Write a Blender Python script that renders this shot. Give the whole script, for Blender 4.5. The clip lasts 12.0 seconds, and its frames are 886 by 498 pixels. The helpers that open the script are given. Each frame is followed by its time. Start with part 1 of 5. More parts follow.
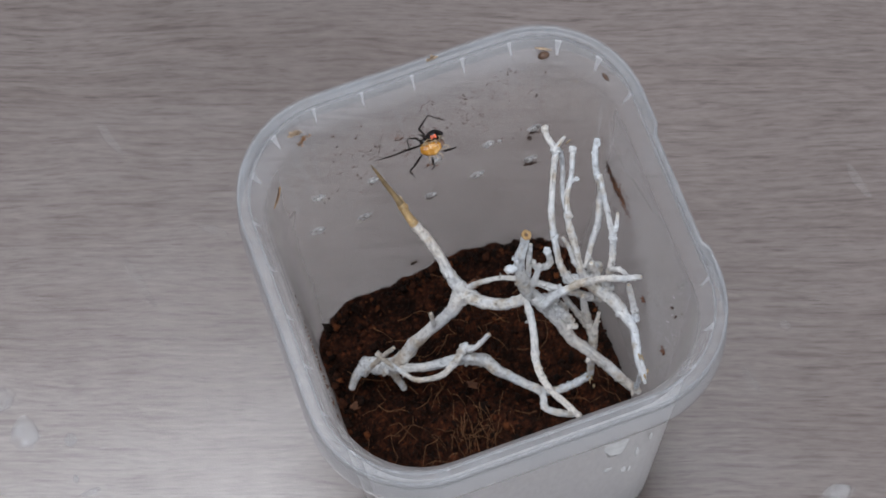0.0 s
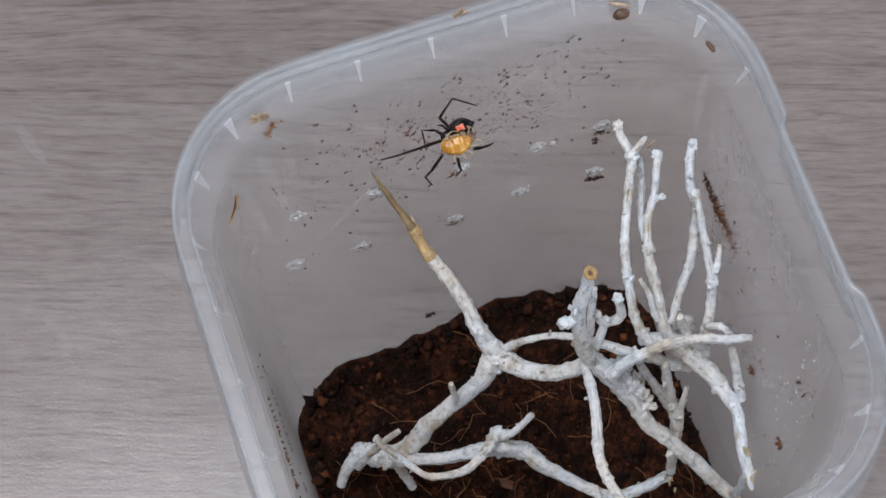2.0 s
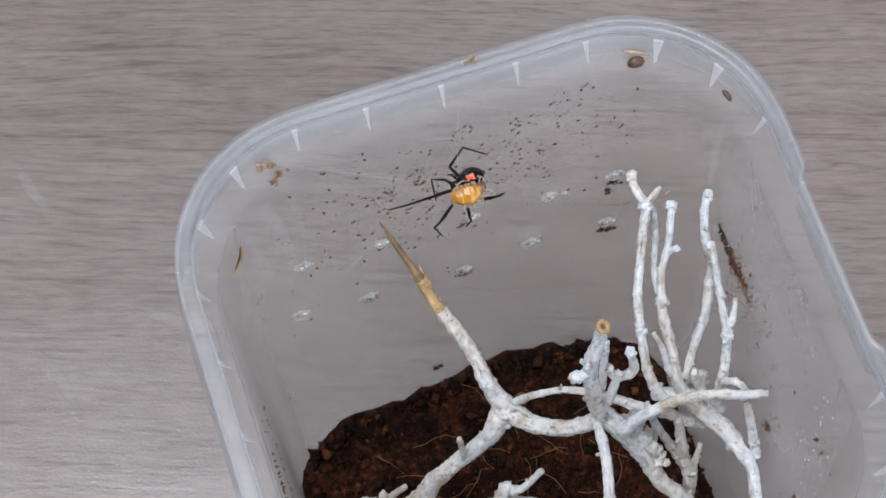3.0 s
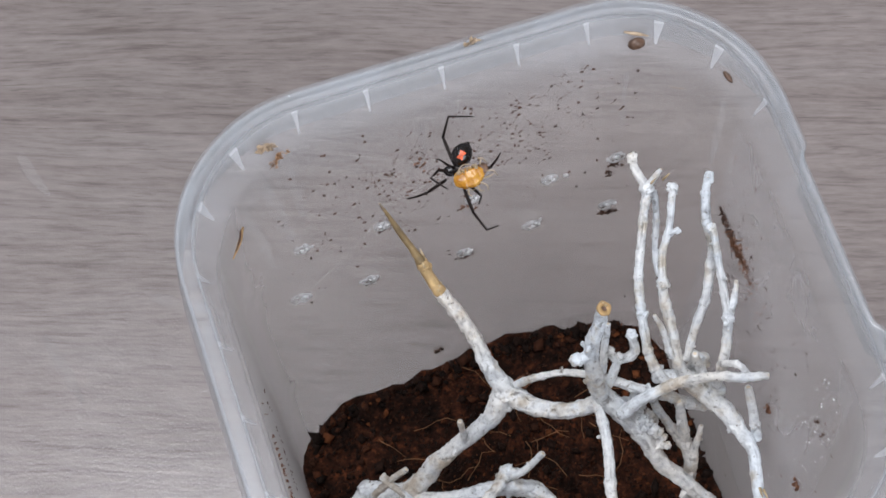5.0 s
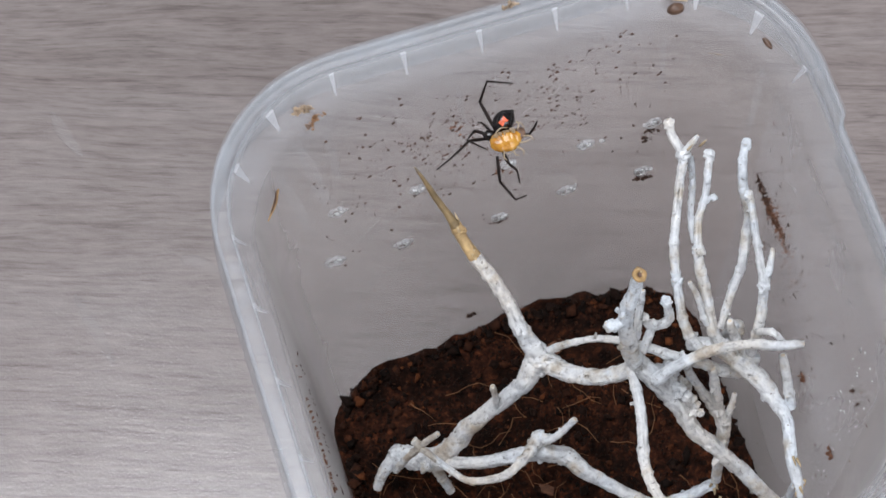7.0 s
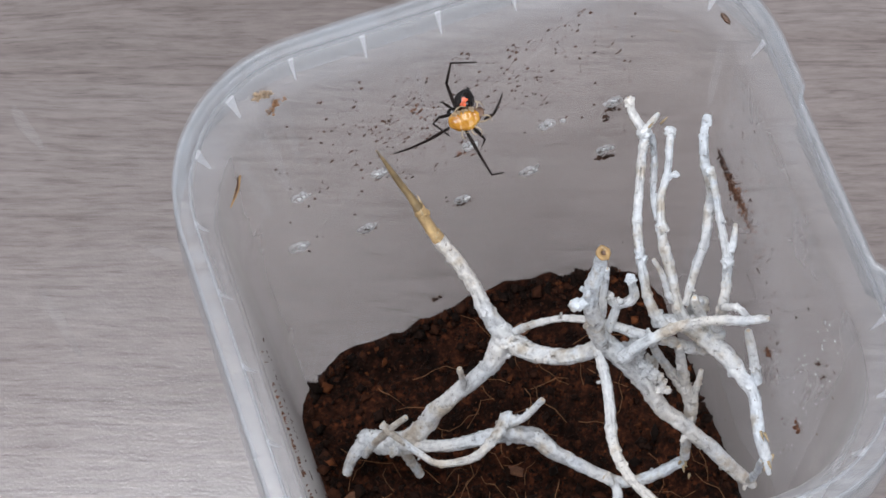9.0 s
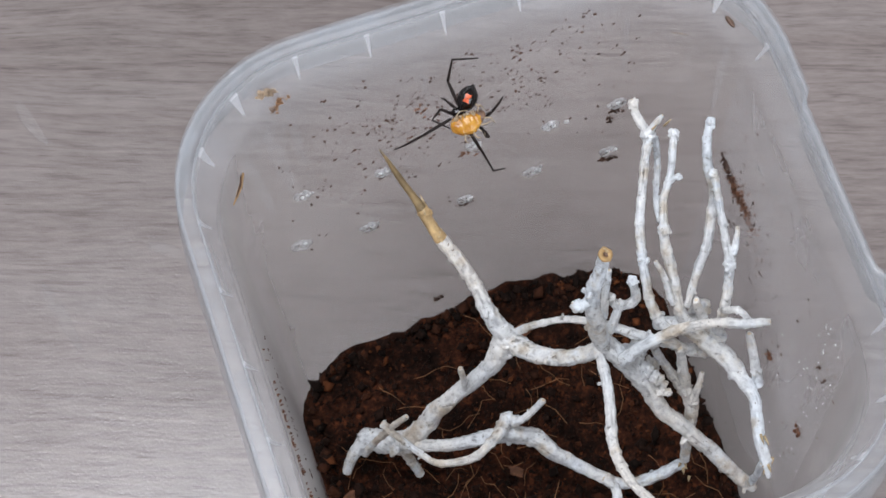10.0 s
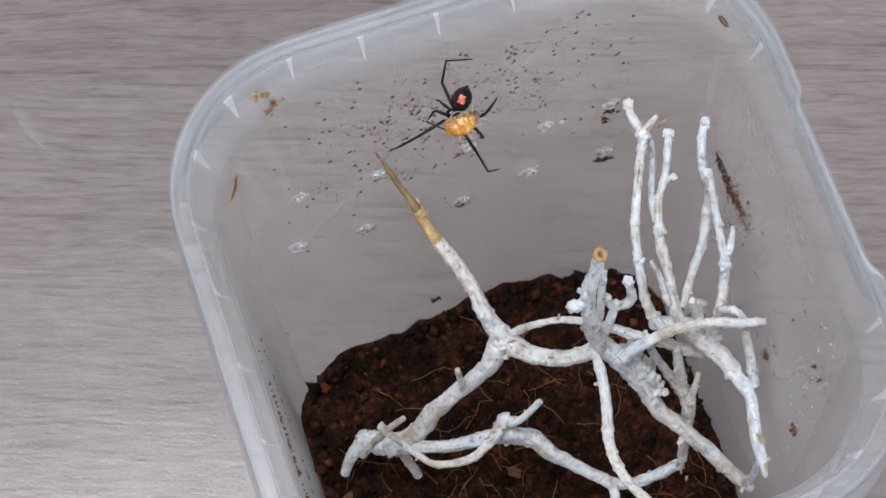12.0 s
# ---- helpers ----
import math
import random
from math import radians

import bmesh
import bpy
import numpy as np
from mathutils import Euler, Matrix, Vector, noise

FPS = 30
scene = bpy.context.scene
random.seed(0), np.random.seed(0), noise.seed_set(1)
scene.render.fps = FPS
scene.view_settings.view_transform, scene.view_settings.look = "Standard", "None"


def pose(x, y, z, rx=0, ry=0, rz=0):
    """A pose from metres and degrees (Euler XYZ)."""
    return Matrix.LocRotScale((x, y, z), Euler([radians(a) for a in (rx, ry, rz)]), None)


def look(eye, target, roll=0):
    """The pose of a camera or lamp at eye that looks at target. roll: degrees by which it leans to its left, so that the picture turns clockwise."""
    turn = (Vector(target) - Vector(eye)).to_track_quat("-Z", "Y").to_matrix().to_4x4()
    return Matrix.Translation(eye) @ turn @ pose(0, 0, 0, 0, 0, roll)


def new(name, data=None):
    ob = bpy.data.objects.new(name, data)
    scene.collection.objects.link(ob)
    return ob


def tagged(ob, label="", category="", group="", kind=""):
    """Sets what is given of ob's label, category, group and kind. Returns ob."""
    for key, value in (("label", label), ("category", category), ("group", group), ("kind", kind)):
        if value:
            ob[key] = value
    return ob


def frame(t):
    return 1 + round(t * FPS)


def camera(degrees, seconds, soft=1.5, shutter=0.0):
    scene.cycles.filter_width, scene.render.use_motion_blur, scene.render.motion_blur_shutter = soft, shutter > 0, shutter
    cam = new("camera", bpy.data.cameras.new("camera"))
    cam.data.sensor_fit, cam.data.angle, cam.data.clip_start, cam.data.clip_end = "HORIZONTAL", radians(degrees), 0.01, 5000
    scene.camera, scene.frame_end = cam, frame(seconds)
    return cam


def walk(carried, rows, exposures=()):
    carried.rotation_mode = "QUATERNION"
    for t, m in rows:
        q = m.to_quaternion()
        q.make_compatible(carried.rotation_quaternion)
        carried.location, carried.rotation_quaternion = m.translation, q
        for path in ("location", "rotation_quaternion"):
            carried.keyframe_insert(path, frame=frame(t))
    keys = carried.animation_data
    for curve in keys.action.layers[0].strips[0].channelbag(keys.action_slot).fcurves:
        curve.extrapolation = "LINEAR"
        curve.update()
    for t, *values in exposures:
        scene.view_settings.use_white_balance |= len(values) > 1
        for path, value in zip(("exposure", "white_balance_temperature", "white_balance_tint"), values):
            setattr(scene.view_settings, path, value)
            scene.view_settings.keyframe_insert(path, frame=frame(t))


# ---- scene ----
import itertools

cam = camera(20.15, 12.0, soft=1.6)
PATH = [
    (0, pose(-0.0727, -0.2136, 0.74463, 20.835, 1.298, -19.834)),
    (0.5, pose(-0.06539, -0.19127, 0.67547, 21.008, 1.273, -19.514)),
    (1, pose(-0.06241, -0.17107, 0.6167, 21.22, 1.131, -19.276)),
    (1.5, pose(-0.05788, -0.16061, 0.58198, 21.974, 1.295, -18.841)),
    (2, pose(-0.05518, -0.15115, 0.5532, 22.758, 1.39, -18.484)),
    (2.5, pose(-0.05501, -0.1458, 0.5432, 23.371, 1.274, -18.315)),
    (3, pose(-0.05473, -0.14588, 0.54398, 23.815, 1.351, -18.169)),
    (5, pose(-0.05472, -0.14672, 0.54295, 23.548, 1.411, -18.186)),
    (5.5, pose(-0.05598, -0.14596, 0.54264, 23.541, 1.375, -18.116)),
    (6, pose(-0.05739, -0.14533, 0.54129, 23.471, 1.214, -17.404)),
    (6.5, pose(-0.05665, -0.14545, 0.54112, 23.081, 1.476, -17.435)),
    (7, pose(-0.05674, -0.14563, 0.54138, 22.777, 1.65, -17.396)),
    (9, pose(-0.0565, -0.14733, 0.54078, 22.537, 1.465, -18.869)),
    (9.5, pose(-0.05625, -0.14746, 0.54092, 22.536, 1.347, -18.48)),
    (10, pose(-0.05628, -0.14741, 0.54109, 22.533, 1.304, -18.274)),
    (10.5, pose(-0.05723, -0.146, 0.54122, 22.447, 1.186, -18.276)),
    (11, pose(-0.05552, -0.14781, 0.5413, 22.553, 1.473, -18.088)),
    (11.5, pose(-0.05561, -0.14831, 0.54111, 22.639, 1.491, -18.294)),
    (12, pose(-0.05468, -0.1487, 0.54132, 22.621, 1.544, -18.504)),
]
walk(cam, PATH, [(0, -0.35), (0.5, -0.47), (1.0, -0.30), (1.5, -0.34), (2.0, -0.16), (2.5, -0.1), (3.0, 0.03), (5.0, 0.06), (7.0, 0.08), (12.0, 0.07)])
cam.data.dof.use_dof, cam.data.dof.focus_distance, cam.data.dof.aperture_fstop = True, 0.48, 160

# ---- light: daylight through an unseen roof window, and a fill light added behind ----
world = bpy.data.worlds.new("sky")
scene.world = world
world.use_nodes = True
wn = world.node_tree.nodes
sky = wn.new("ShaderNodeTexSky")
sky.sky_type, sky.sun_disc = "NISHITA", False
sky.sun_elevation, sky.sun_rotation = radians(50), radians(200)
world.node_tree.links.new(sky.outputs[0], wn["Background"].inputs[0])
wn["Background"].inputs[1].default_value = 0.12


def window_light(name, m, sx, sy, watts, colour):
    d = bpy.data.lights.new(name, "AREA")
    d.shape, d.size, d.size_y, d.energy, d.color = "RECTANGLE", sx, sy, watts, colour
    new(name, d).matrix_basis = m


window_light("roof_window_light", look((-0.5, 0.13, 2.28), (-0.5, 0.13, 0)), 1.52, 1.2, 56, (0.965, 0.992, 1.05))
# added fill that brightens the near sides; no window is known there
window_light("side_fill_light", look((0.4, -1.73, 1.35), (0.2, 1, 0.8)), 1.3, 1.1, 33, (0.92, 0.95, 1.0))


# ---- small helpers ----
CM = 0.01


def nodes_of(name, rough=0.5, metal=0.0):
    m = bpy.data.materials.new(name)
    m.use_nodes = True
    t = m.node_tree
    b = t.nodes["Principled BSDF"]
    b.inputs["Roughness"].default_value, b.inputs["Metallic"].default_value = rough, metal
    return m, t, b


def put(t, kind, **values):
    n = t.nodes.new(kind)
    for key, v in values.items():
        n.inputs[key.replace("_", " ")].default_value = v
    return n


def ramp(t, src, stops):
    n = t.nodes.new("ShaderNodeValToRGB")
    e = n.color_ramp.elements
    while len(e) < len(stops):
        e.new(0.5)
    for i, (p, c) in enumerate(stops):
        e[i].position, e[i].color = p, (*c, 1) if len(c) == 3 else c
    t.links.new(src, n.inputs[0])
    return n


def coords(t, scale=(1, 1, 1), which="Object", turn=(0, 0, 0)):
    tc = t.nodes.new("ShaderNodeTexCoord")
    mp = t.nodes.new("ShaderNodeMapping")
    mp.inputs["Scale"].default_value, mp.inputs["Rotation"].default_value = scale, turn
    t.links.new(tc.outputs[which], mp.inputs[0])
    return mp.outputs[0]


def noise_tex(t, vec, scale, detail=4, rough=0.55, distort=0.0):
    n = put(t, "ShaderNodeTexNoise", Scale=scale, Detail=detail, Roughness=rough, Distortion=distort)
    t.links.new(vec, n.inputs["Vector"])
    return n.outputs["Fac"]


def mix(t, a, b, fac, how="MIX"):
    n = t.nodes.new("ShaderNodeMix")
    n.data_type, n.blend_type = "RGBA", how
    for sock, v in ((n.inputs[0], fac), (n.inputs[6], a), (n.inputs[7], b)):
        if hasattr(v, "is_linked"):
            t.links.new(v, sock)
        else:
            sock.default_value = v if isinstance(v, float) else (*v, 1)
    return n.outputs[2]


def bump(t, b, height, strength, distance):
    n = put(t, "ShaderNodeBump", Strength=strength, Distance=distance)
    t.links.new(height, n.inputs["Height"])
    t.links.new(n.outputs[0], b.inputs["Normal"])


def simple(name, colour, rough=0.6, vary=0.25, scale=300.0, metal=0.0, lift=0.3):
    m, t, b = nodes_of(name, rough, metal)
    v = coords(t)
    f = noise_tex(t, v, scale)
    lo = [c * (1 - vary) for c in colour]
    hi = [min(1, c * (1 + vary)) for c in colour]
    r = ramp(t, f, [(0.3, lo), (0.7, hi)])
    t.links.new(r.outputs[0], b.inputs["Base Color"])
    bump(t, b, f, lift, 0.0003)
    return m


def part(name, bm, material, parent=None, label=""):
    me = bpy.data.meshes.new(name)
    bm.to_mesh(me)
    bm.free()
    for m in material if isinstance(material, list) else [material]:
        me.materials.append(m)
    ob = new(name, me)
    ob.parent = parent
    return tagged(ob, label)


def smooth(bm):
    for f in bm.faces:
        f.smooth = True
    return bm


def box(bm, lo, hi):
    r = bmesh.ops.create_cube(bm, size=1)
    s = Matrix.Translation((Vector(lo) + Vector(hi)) / 2) @ Matrix.Diagonal((*(Vector(hi) - Vector(lo)), 1))
    bmesh.ops.transform(bm, matrix=s, verts=r["verts"])
    return r["verts"]


def ellipsoid(bm, centre, size, turn=None, sub=2, rough=0.0, seed=0):
    r = bmesh.ops.create_icosphere(bm, subdivisions=sub, radius=1)
    m = Matrix.Translation(centre) @ (turn or Matrix()) @ Matrix.Diagonal((*size, 1))
    for v in r["verts"]:
        if rough:
            v.co *= 1 + rough * noise.noise(v.co * 1.7 + Vector((seed, seed * 0.7, 3)))
        v.co = m @ v.co
    return r["verts"]


def spline(points, steps):
    """Catmull-Rom through rows of numbers."""
    p = [np.array(q, float) for q in points]
    p = [2 * p[0] - p[1], *p, 2 * p[-1] - p[-2]]
    out = []
    for a, b, c, d in zip(p, p[1:], p[2:], p[3:]):
        for i in range(steps):
            u = i / steps
            out.append(0.5 * (2 * b + (c - a) * u + (2 * a - 5 * b + 4 * c - d) * u * u + (3 * b - a - 3 * c + d) * u**3))
    out.append(p[-2])
    return out


def tube(bm, rows, sides=10, rough=0.0, seed=0, cap=True, freq=4.0, flute=0.0):
    """A round limb along rows of x, y, z, radius."""
    rings, prev = [], None
    pts = [Vector(r[:3]) for r in rows]
    for i, r in enumerate(rows):
        d = (pts[min(i + 1, len(pts) - 1)] - pts[max(i - 1, 0)]).normalized()
        side = (prev or Vector((0.3, 0.9, 0.2))).cross(d)
        side = side.normalized() if side.length > 1e-4 else d.orthogonal().normalized()
        up = d.cross(side)
        prev = up
        ring = []
        for k in range(sides):
            a = 2 * math.pi * k / sides
            out = side * math.cos(a) + up * math.sin(a)
            rad = r[3]
            if flute:
                rad *= 1 + flute * noise.noise(Vector((math.cos(a) * 1.6, math.sin(a) * 1.6, i * 0.14 + seed)))
            if rough:
                q = (pts[i] + out * rad) * (freq / CM)
                rad *= 1 + rough * (noise.noise(q + Vector((seed, 0, 0))) + 0.9 * noise.noise(q * 2.7 + Vector((0, seed, 0))) + 0.5 * noise.noise(q * 6.1))
            ring.append(bm.verts.new(pts[i] + out * rad))
        rings.append(ring)
    uv = bm.loops.layers.uv.verify()
    run = [0.0]
    for a, b in zip(pts, pts[1:]):
        run.append(run[-1] + (b - a).length / CM)
    fold = lambda k: abs(2 * (k % sides) / sides - 1)
    for i, (a, b) in enumerate(zip(rings, rings[1:])):
        for k in range(sides):
            f = bm.faces.new((a[k], a[(k + 1) % sides], b[(k + 1) % sides], b[k]))
            for loop, at in zip(f.loops, ((k, i), (k + 1, i), (k + 1, i + 1), (k, i + 1))):
                loop[uv].uv = (fold(at[0]), run[at[1]])
    if cap:
        bm.faces.new(rings[0][::-1])
        bm.faces.new(rings[-1])
    return rings


def ring_points(hw, r, n=9, straight=8, cut=None):
    """A rounded square, counter-clockwise from the right-hand side."""
    out = []
    c = hw - r
    for q in range(4):
        a0 = q * math.pi / 2
        rot = lambda x, y: (x * math.cos(a0) - y * math.sin(a0), x * math.sin(a0) + y * math.cos(a0))
        for i in range(straight):
            y = -c + 2 * c * i / straight
            x = hw
            if cut and q == 0 and cut[0] < y < cut[1]:
                x -= cut[2]
            out.append(rot(x, y))
        for i in range(n):
            a = math.pi / 2 * i / n
            out.append(rot(c + r * math.cos(a), c + r * math.sin(a)))
    return out


def loft(bm, profile, closed=False, cut=None, n=9, straight=8):
    """A wall along rounded squares: rows of half width, corner radius, height, all in cm."""
    rings = [[bm.verts.new((x * CM, y * CM, z * CM)) for x, y in ring_points(hw, r, n, straight, cut if c else None)] for hw, r, z, c in profile]
    k = len(rings[0])
    pairs = list(zip(rings, rings[1:])) + ([(rings[-1], rings[0])] if closed else [])
    for a, b in pairs:
        for i in range(k):
            bm.faces.new((a[i], a[(i + 1) % k], b[(i + 1) % k], b[i]))
    return rings


# ---- materials ----
def wood_material():
    """Grey-brown laminate with a printed, slightly wavy wood grain and two small knots."""
    m, t, b = nodes_of("grey_laminate", 0.36)
    v = coords(t)
    # the grain wavers over a hand's width
    low = put(t, "ShaderNodeTexNoise", Scale=1.0, Detail=2.0, Roughness=0.5)
    t.links.new(coords(t, (9, 26, 1)), low.inputs["Vector"])
    sway = t.nodes.new("ShaderNodeVectorMath")
    sway.operation = "MULTIPLY_ADD"
    sway.inputs[1].default_value, sway.inputs[2].default_value = (0, 0.011, 0), (0, -0.0055, 0)
    t.links.new(low.outputs["Color"], sway.inputs[0])
    bent = t.nodes.new("ShaderNodeVectorMath")
    bent.operation = "ADD"
    t.links.new(v, bent.inputs[0])
    t.links.new(sway.outputs[0], bent.inputs[1])

    def grain(sx, sy, detail, rough, distort=0.0):
        mp = t.nodes.new("ShaderNodeMapping")
        mp.inputs["Scale"].default_value = (sx, sy, 1)
        t.links.new(bent.outputs[0], mp.inputs[0])
        return noise_tex(t, mp.outputs[0], 1.0, detail, rough, distort)

    fine = grain(130, 1000, 5, 0.7)
    line = grain(40, 620, 5, 0.65)
    dash = grain(95, 1300, 3, 0.5)
    broad = grain(8.0, 70, 3, 0.5, 0.4)
    vein = grain(5.0, 120, 5, 0.62, 0.9)
    a = ramp(t, broad, [(0.25, (0.192, 0.162, 0.154)), (0.52, (0.205, 0.175, 0.167)), (0.75, (0.218, 0.190, 0.183))]).outputs[0]
    g = ramp(t, fine, [(0.28, (0.72, 0.70, 0.69)), (0.5, (1, 1, 1)), (0.72, (1.22, 1.22, 1.22))]).outputs[0]
    c = mix(t, a, g, 0.85, "MULTIPLY")
    n = ramp(t, line, [(0.34, (0.60, 0.57, 0.55)), (0.46, (0.97, 0.97, 0.97)), (0.66, (1.18, 1.18, 1.18))]).outputs[0]
    c = mix(t, c, n, 0.66, "MULTIPLY")
    d = ramp(t, dash, [(0.30, (0.42, 0.39, 0.37)), (0.39, (1, 1, 1))]).outputs[0]
    c = mix(t, c, d, 0.45, "MULTIPLY")
    s = ramp(t, vein, [(0.28, (0.68, 0.64, 0.62)), (0.44, (1, 1, 1)), (0.7, (1.07, 1.07, 1.07))]).outputs[0]
    c = mix(t, c, s, 0.55, "MULTIPLY")
    t.links.new(c, b.inputs["Base Color"])
    r = ramp(t, noise_tex(t, v, 14, 3), [(0.3, (0.17,) * 3), (0.7, (0.25,) * 3)])
    t.links.new(r.outputs[0], b.inputs["Roughness"])
    b.inputs["Specular IOR Level"].default_value = 0.84
    # pores and the fine pimpled finish of the laminate
    grit = noise_tex(t, v, 1500, 2, 0.6)
    bump(t, b, mix(t, fine, grit, 0.5), 0.32, 0.0002)
    return m


def plastic_material(name, clear, tint, haze_scale=60.0, rough=0.28, uneven=1.0, smears=0.0, brim=0.0, gloss=1.0):
    """Milky polypropylene sheet: part of the light goes straight through, part is scattered, and the skin is glossy."""
    m, t, b = nodes_of(name, 0.6)
    b.inputs["Base Color"].default_value = (*tint, 1)
    b.inputs["Specular IOR Level"].default_value = 0.0
    v = coords(t)
    tr = t.nodes.new("ShaderNodeBsdfTransparent")
    tl = t.nodes.new("ShaderNodeBsdfTranslucent")
    tl.inputs[0].default_value = (*tint, 1)
    gl = t.nodes.new("ShaderNodeBsdfGlossy")
    gl.inputs["Roughness"].default_value = rough
    m1, m2, m3 = (t.nodes.new("ShaderNodeMixShader") for _ in range(3))
    m1.inputs[0].default_value = 0.5
    t.links.new(b.outputs[0], m1.inputs[1])
    t.links.new(tl.outputs[0], m1.inputs[2])
    f = noise_tex(t, coords(t, (1, 1, 0.25)), haze_scale, 5, 0.6)
    r = ramp(t, f, [(0.3, (1 - clear - 0.03 * uneven,) * 3), (0.75, (1 - clear + 0.035 * uneven,) * 3)]).outputs[0]
    if smears:
        # random pale smears; on the tub wall they paint in bright reflections
        wide = ramp(t, noise_tex(t, coords(t, (1, 1, 0.5)), 45, 5, 0.62, 1.6), [(0.52, (0,) * 3), (0.72, (1,) * 3)]).outputs[0]
        r = mix(t, r, (smears,) * 3, wide, "ADD")
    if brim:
        # painted haze: the sheet turns paler and bluer towards the lip
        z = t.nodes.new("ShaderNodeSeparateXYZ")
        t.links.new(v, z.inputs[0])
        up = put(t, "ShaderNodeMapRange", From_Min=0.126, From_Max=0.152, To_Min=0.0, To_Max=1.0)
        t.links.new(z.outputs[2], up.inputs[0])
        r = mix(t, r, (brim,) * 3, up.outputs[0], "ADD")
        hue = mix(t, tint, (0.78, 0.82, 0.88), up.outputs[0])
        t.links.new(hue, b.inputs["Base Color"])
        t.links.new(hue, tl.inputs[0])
    t.links.new(r, m2.inputs[0])
    t.links.new(tr.outputs[0], m2.inputs[1])
    t.links.new(m1.outputs[0], m2.inputs[2])
    lw = t.nodes.new("ShaderNodeLayerWeight")
    g = ramp(t, lw.outputs["Facing"], [(p, (k * gloss,) * 3) for p, k in ((0.0, 0.04), (0.5, 0.08), (0.7, 0.17), (0.86, 0.36), (1.0, 0.9))])
    t.links.new(g.outputs[0], m3.inputs[0])
    t.links.new(m2.outputs[0], m3.inputs[1])
    t.links.new(gl.outputs[0], m3.inputs[2])
    t.links.new(m3.outputs[0], t.nodes["Material Output"].inputs[0])
    n = put(t, "ShaderNodeBump", Strength=0.10, Distance=0.0002)
    t.links.new(noise_tex(t, v, 60, 2), n.inputs["Height"])
    t.links.new(n.outputs[0], gl.inputs["Normal"])
    return m


def bark_material():
    """Chalky white wash over grey bark: streaks along the grain, chips and fine dark specks."""
    m, t, b = nodes_of("white_bark", 0.9)
    v = coords(t)
    f = noise_tex(t, v, 620, 6, 0.7)
    s = noise_tex(t, v, 130, 4, 0.6)
    q = noise_tex(t, v, 1100, 3, 0.6)
    g = noise_tex(t, coords(t, (7, 2.2, 1), "UV"), 1.0, 5, 0.65)
    ring = noise_tex(t, coords(t, (1.2, 16, 1), "UV"), 1.0, 3, 0.6)
    crack = noise_tex(t, v, 330, 5, 0.7, 0.8)
    a = ramp(t, f, [(0.30, (0.46, 0.46, 0.47)), (0.42, (0.68, 0.685, 0.695)), (0.57, (0.83, 0.835, 0.835))]).outputs[0]
    k = ramp(t, s, [(0.35, (0.62, 0.50, 0.37)), (0.42, (0.90, 0.84, 0.76)), (0.49, (1, 1, 1))]).outputs[0]
    c = mix(t, a, k, 0.8, "MULTIPLY")
    l = ramp(t, g, [(0.32, (0.55, 0.53, 0.52)), (0.42, (0.93, 0.93, 0.94)), (0.6, (1.05, 1.05, 1.05))]).outputs[0]
    c = mix(t, c, l, 0.65, "MULTIPLY")
    e = ramp(t, crack, [(0.32, (0.36, 0.31, 0.26)), (0.375, (1, 1, 1))]).outputs[0]
    c = mix(t, c, e, 0.65, "MULTIPLY")
    n = ramp(t, ring, [(0.28, (0.55, 0.51, 0.47)), (0.35, (1, 1, 1))]).outputs[0]
    c = mix(t, c, n, 0.5, "MULTIPLY")
    d = ramp(t, q, [(0.30, (0.30, 0.26, 0.22)), (0.36, (1, 1, 1))]).outputs[0]
    w = ramp(t, noise_tex(t, v, 38, 3), [(0.40, (0.91, 0.955, 1.0)), (0.60, (1.0, 0.95, 0.885))]).outputs[0]
    c = mix(t, c, w, 1.0, "MULTIPLY")
    t.links.new(mix(t, c, d, 0.8, "MULTIPLY"), b.inputs["Base Color"])
    h = mix(t, mix(t, f, l, 0.4), e, 0.3)
    bump(t, b, h, 1.0, 0.0018)
    b.inputs["Specular IOR Level"].default_value = 0.2
    return m


def soil_material():
    m, t, b = nodes_of("coir_soil", 0.95)
    v = coords(t)
    f = noise_tex(t, v, 500, 6, 0.7)
    s = noise_tex(t, v, 120, 4, 0.6)
    a = ramp(t, f, [(0.34, (0.006, 0.0026, 0.0014)), (0.52, (0.027, 0.0098, 0.005)), (0.70, (0.10, 0.032, 0.0135))]).outputs[0]
    k = ramp(t, s, [(0.38, (0.25, 0.25, 0.25)), (0.62, (1.8, 1.6, 1.5))]).outputs[0]
    t.links.new(mix(t, a, k, 0.8, "MULTIPLY"), b.inputs["Base Color"])
    bump(t, b, f, 0.8, 0.001)
    b.inputs["Specular IOR Level"].default_value = 0.15
    return m


def crumb_material():
    m, t, b = nodes_of("coir_crumb", 0.9)
    gi = t.nodes.new("ShaderNodeNewGeometry")
    r = ramp(t, gi.outputs["Random Per Island"], [(0.0, (0.006, 0.0027, 0.0014)), (0.62, (0.017, 0.0062, 0.003)), (0.92, (0.050, 0.0155, 0.006)), (1.0, (0.13, 0.040, 0.013))])
    t.links.new(r.outputs[0], b.inputs["Base Color"])
    b.inputs["Specular IOR Level"].default_value = 0.2
    return m


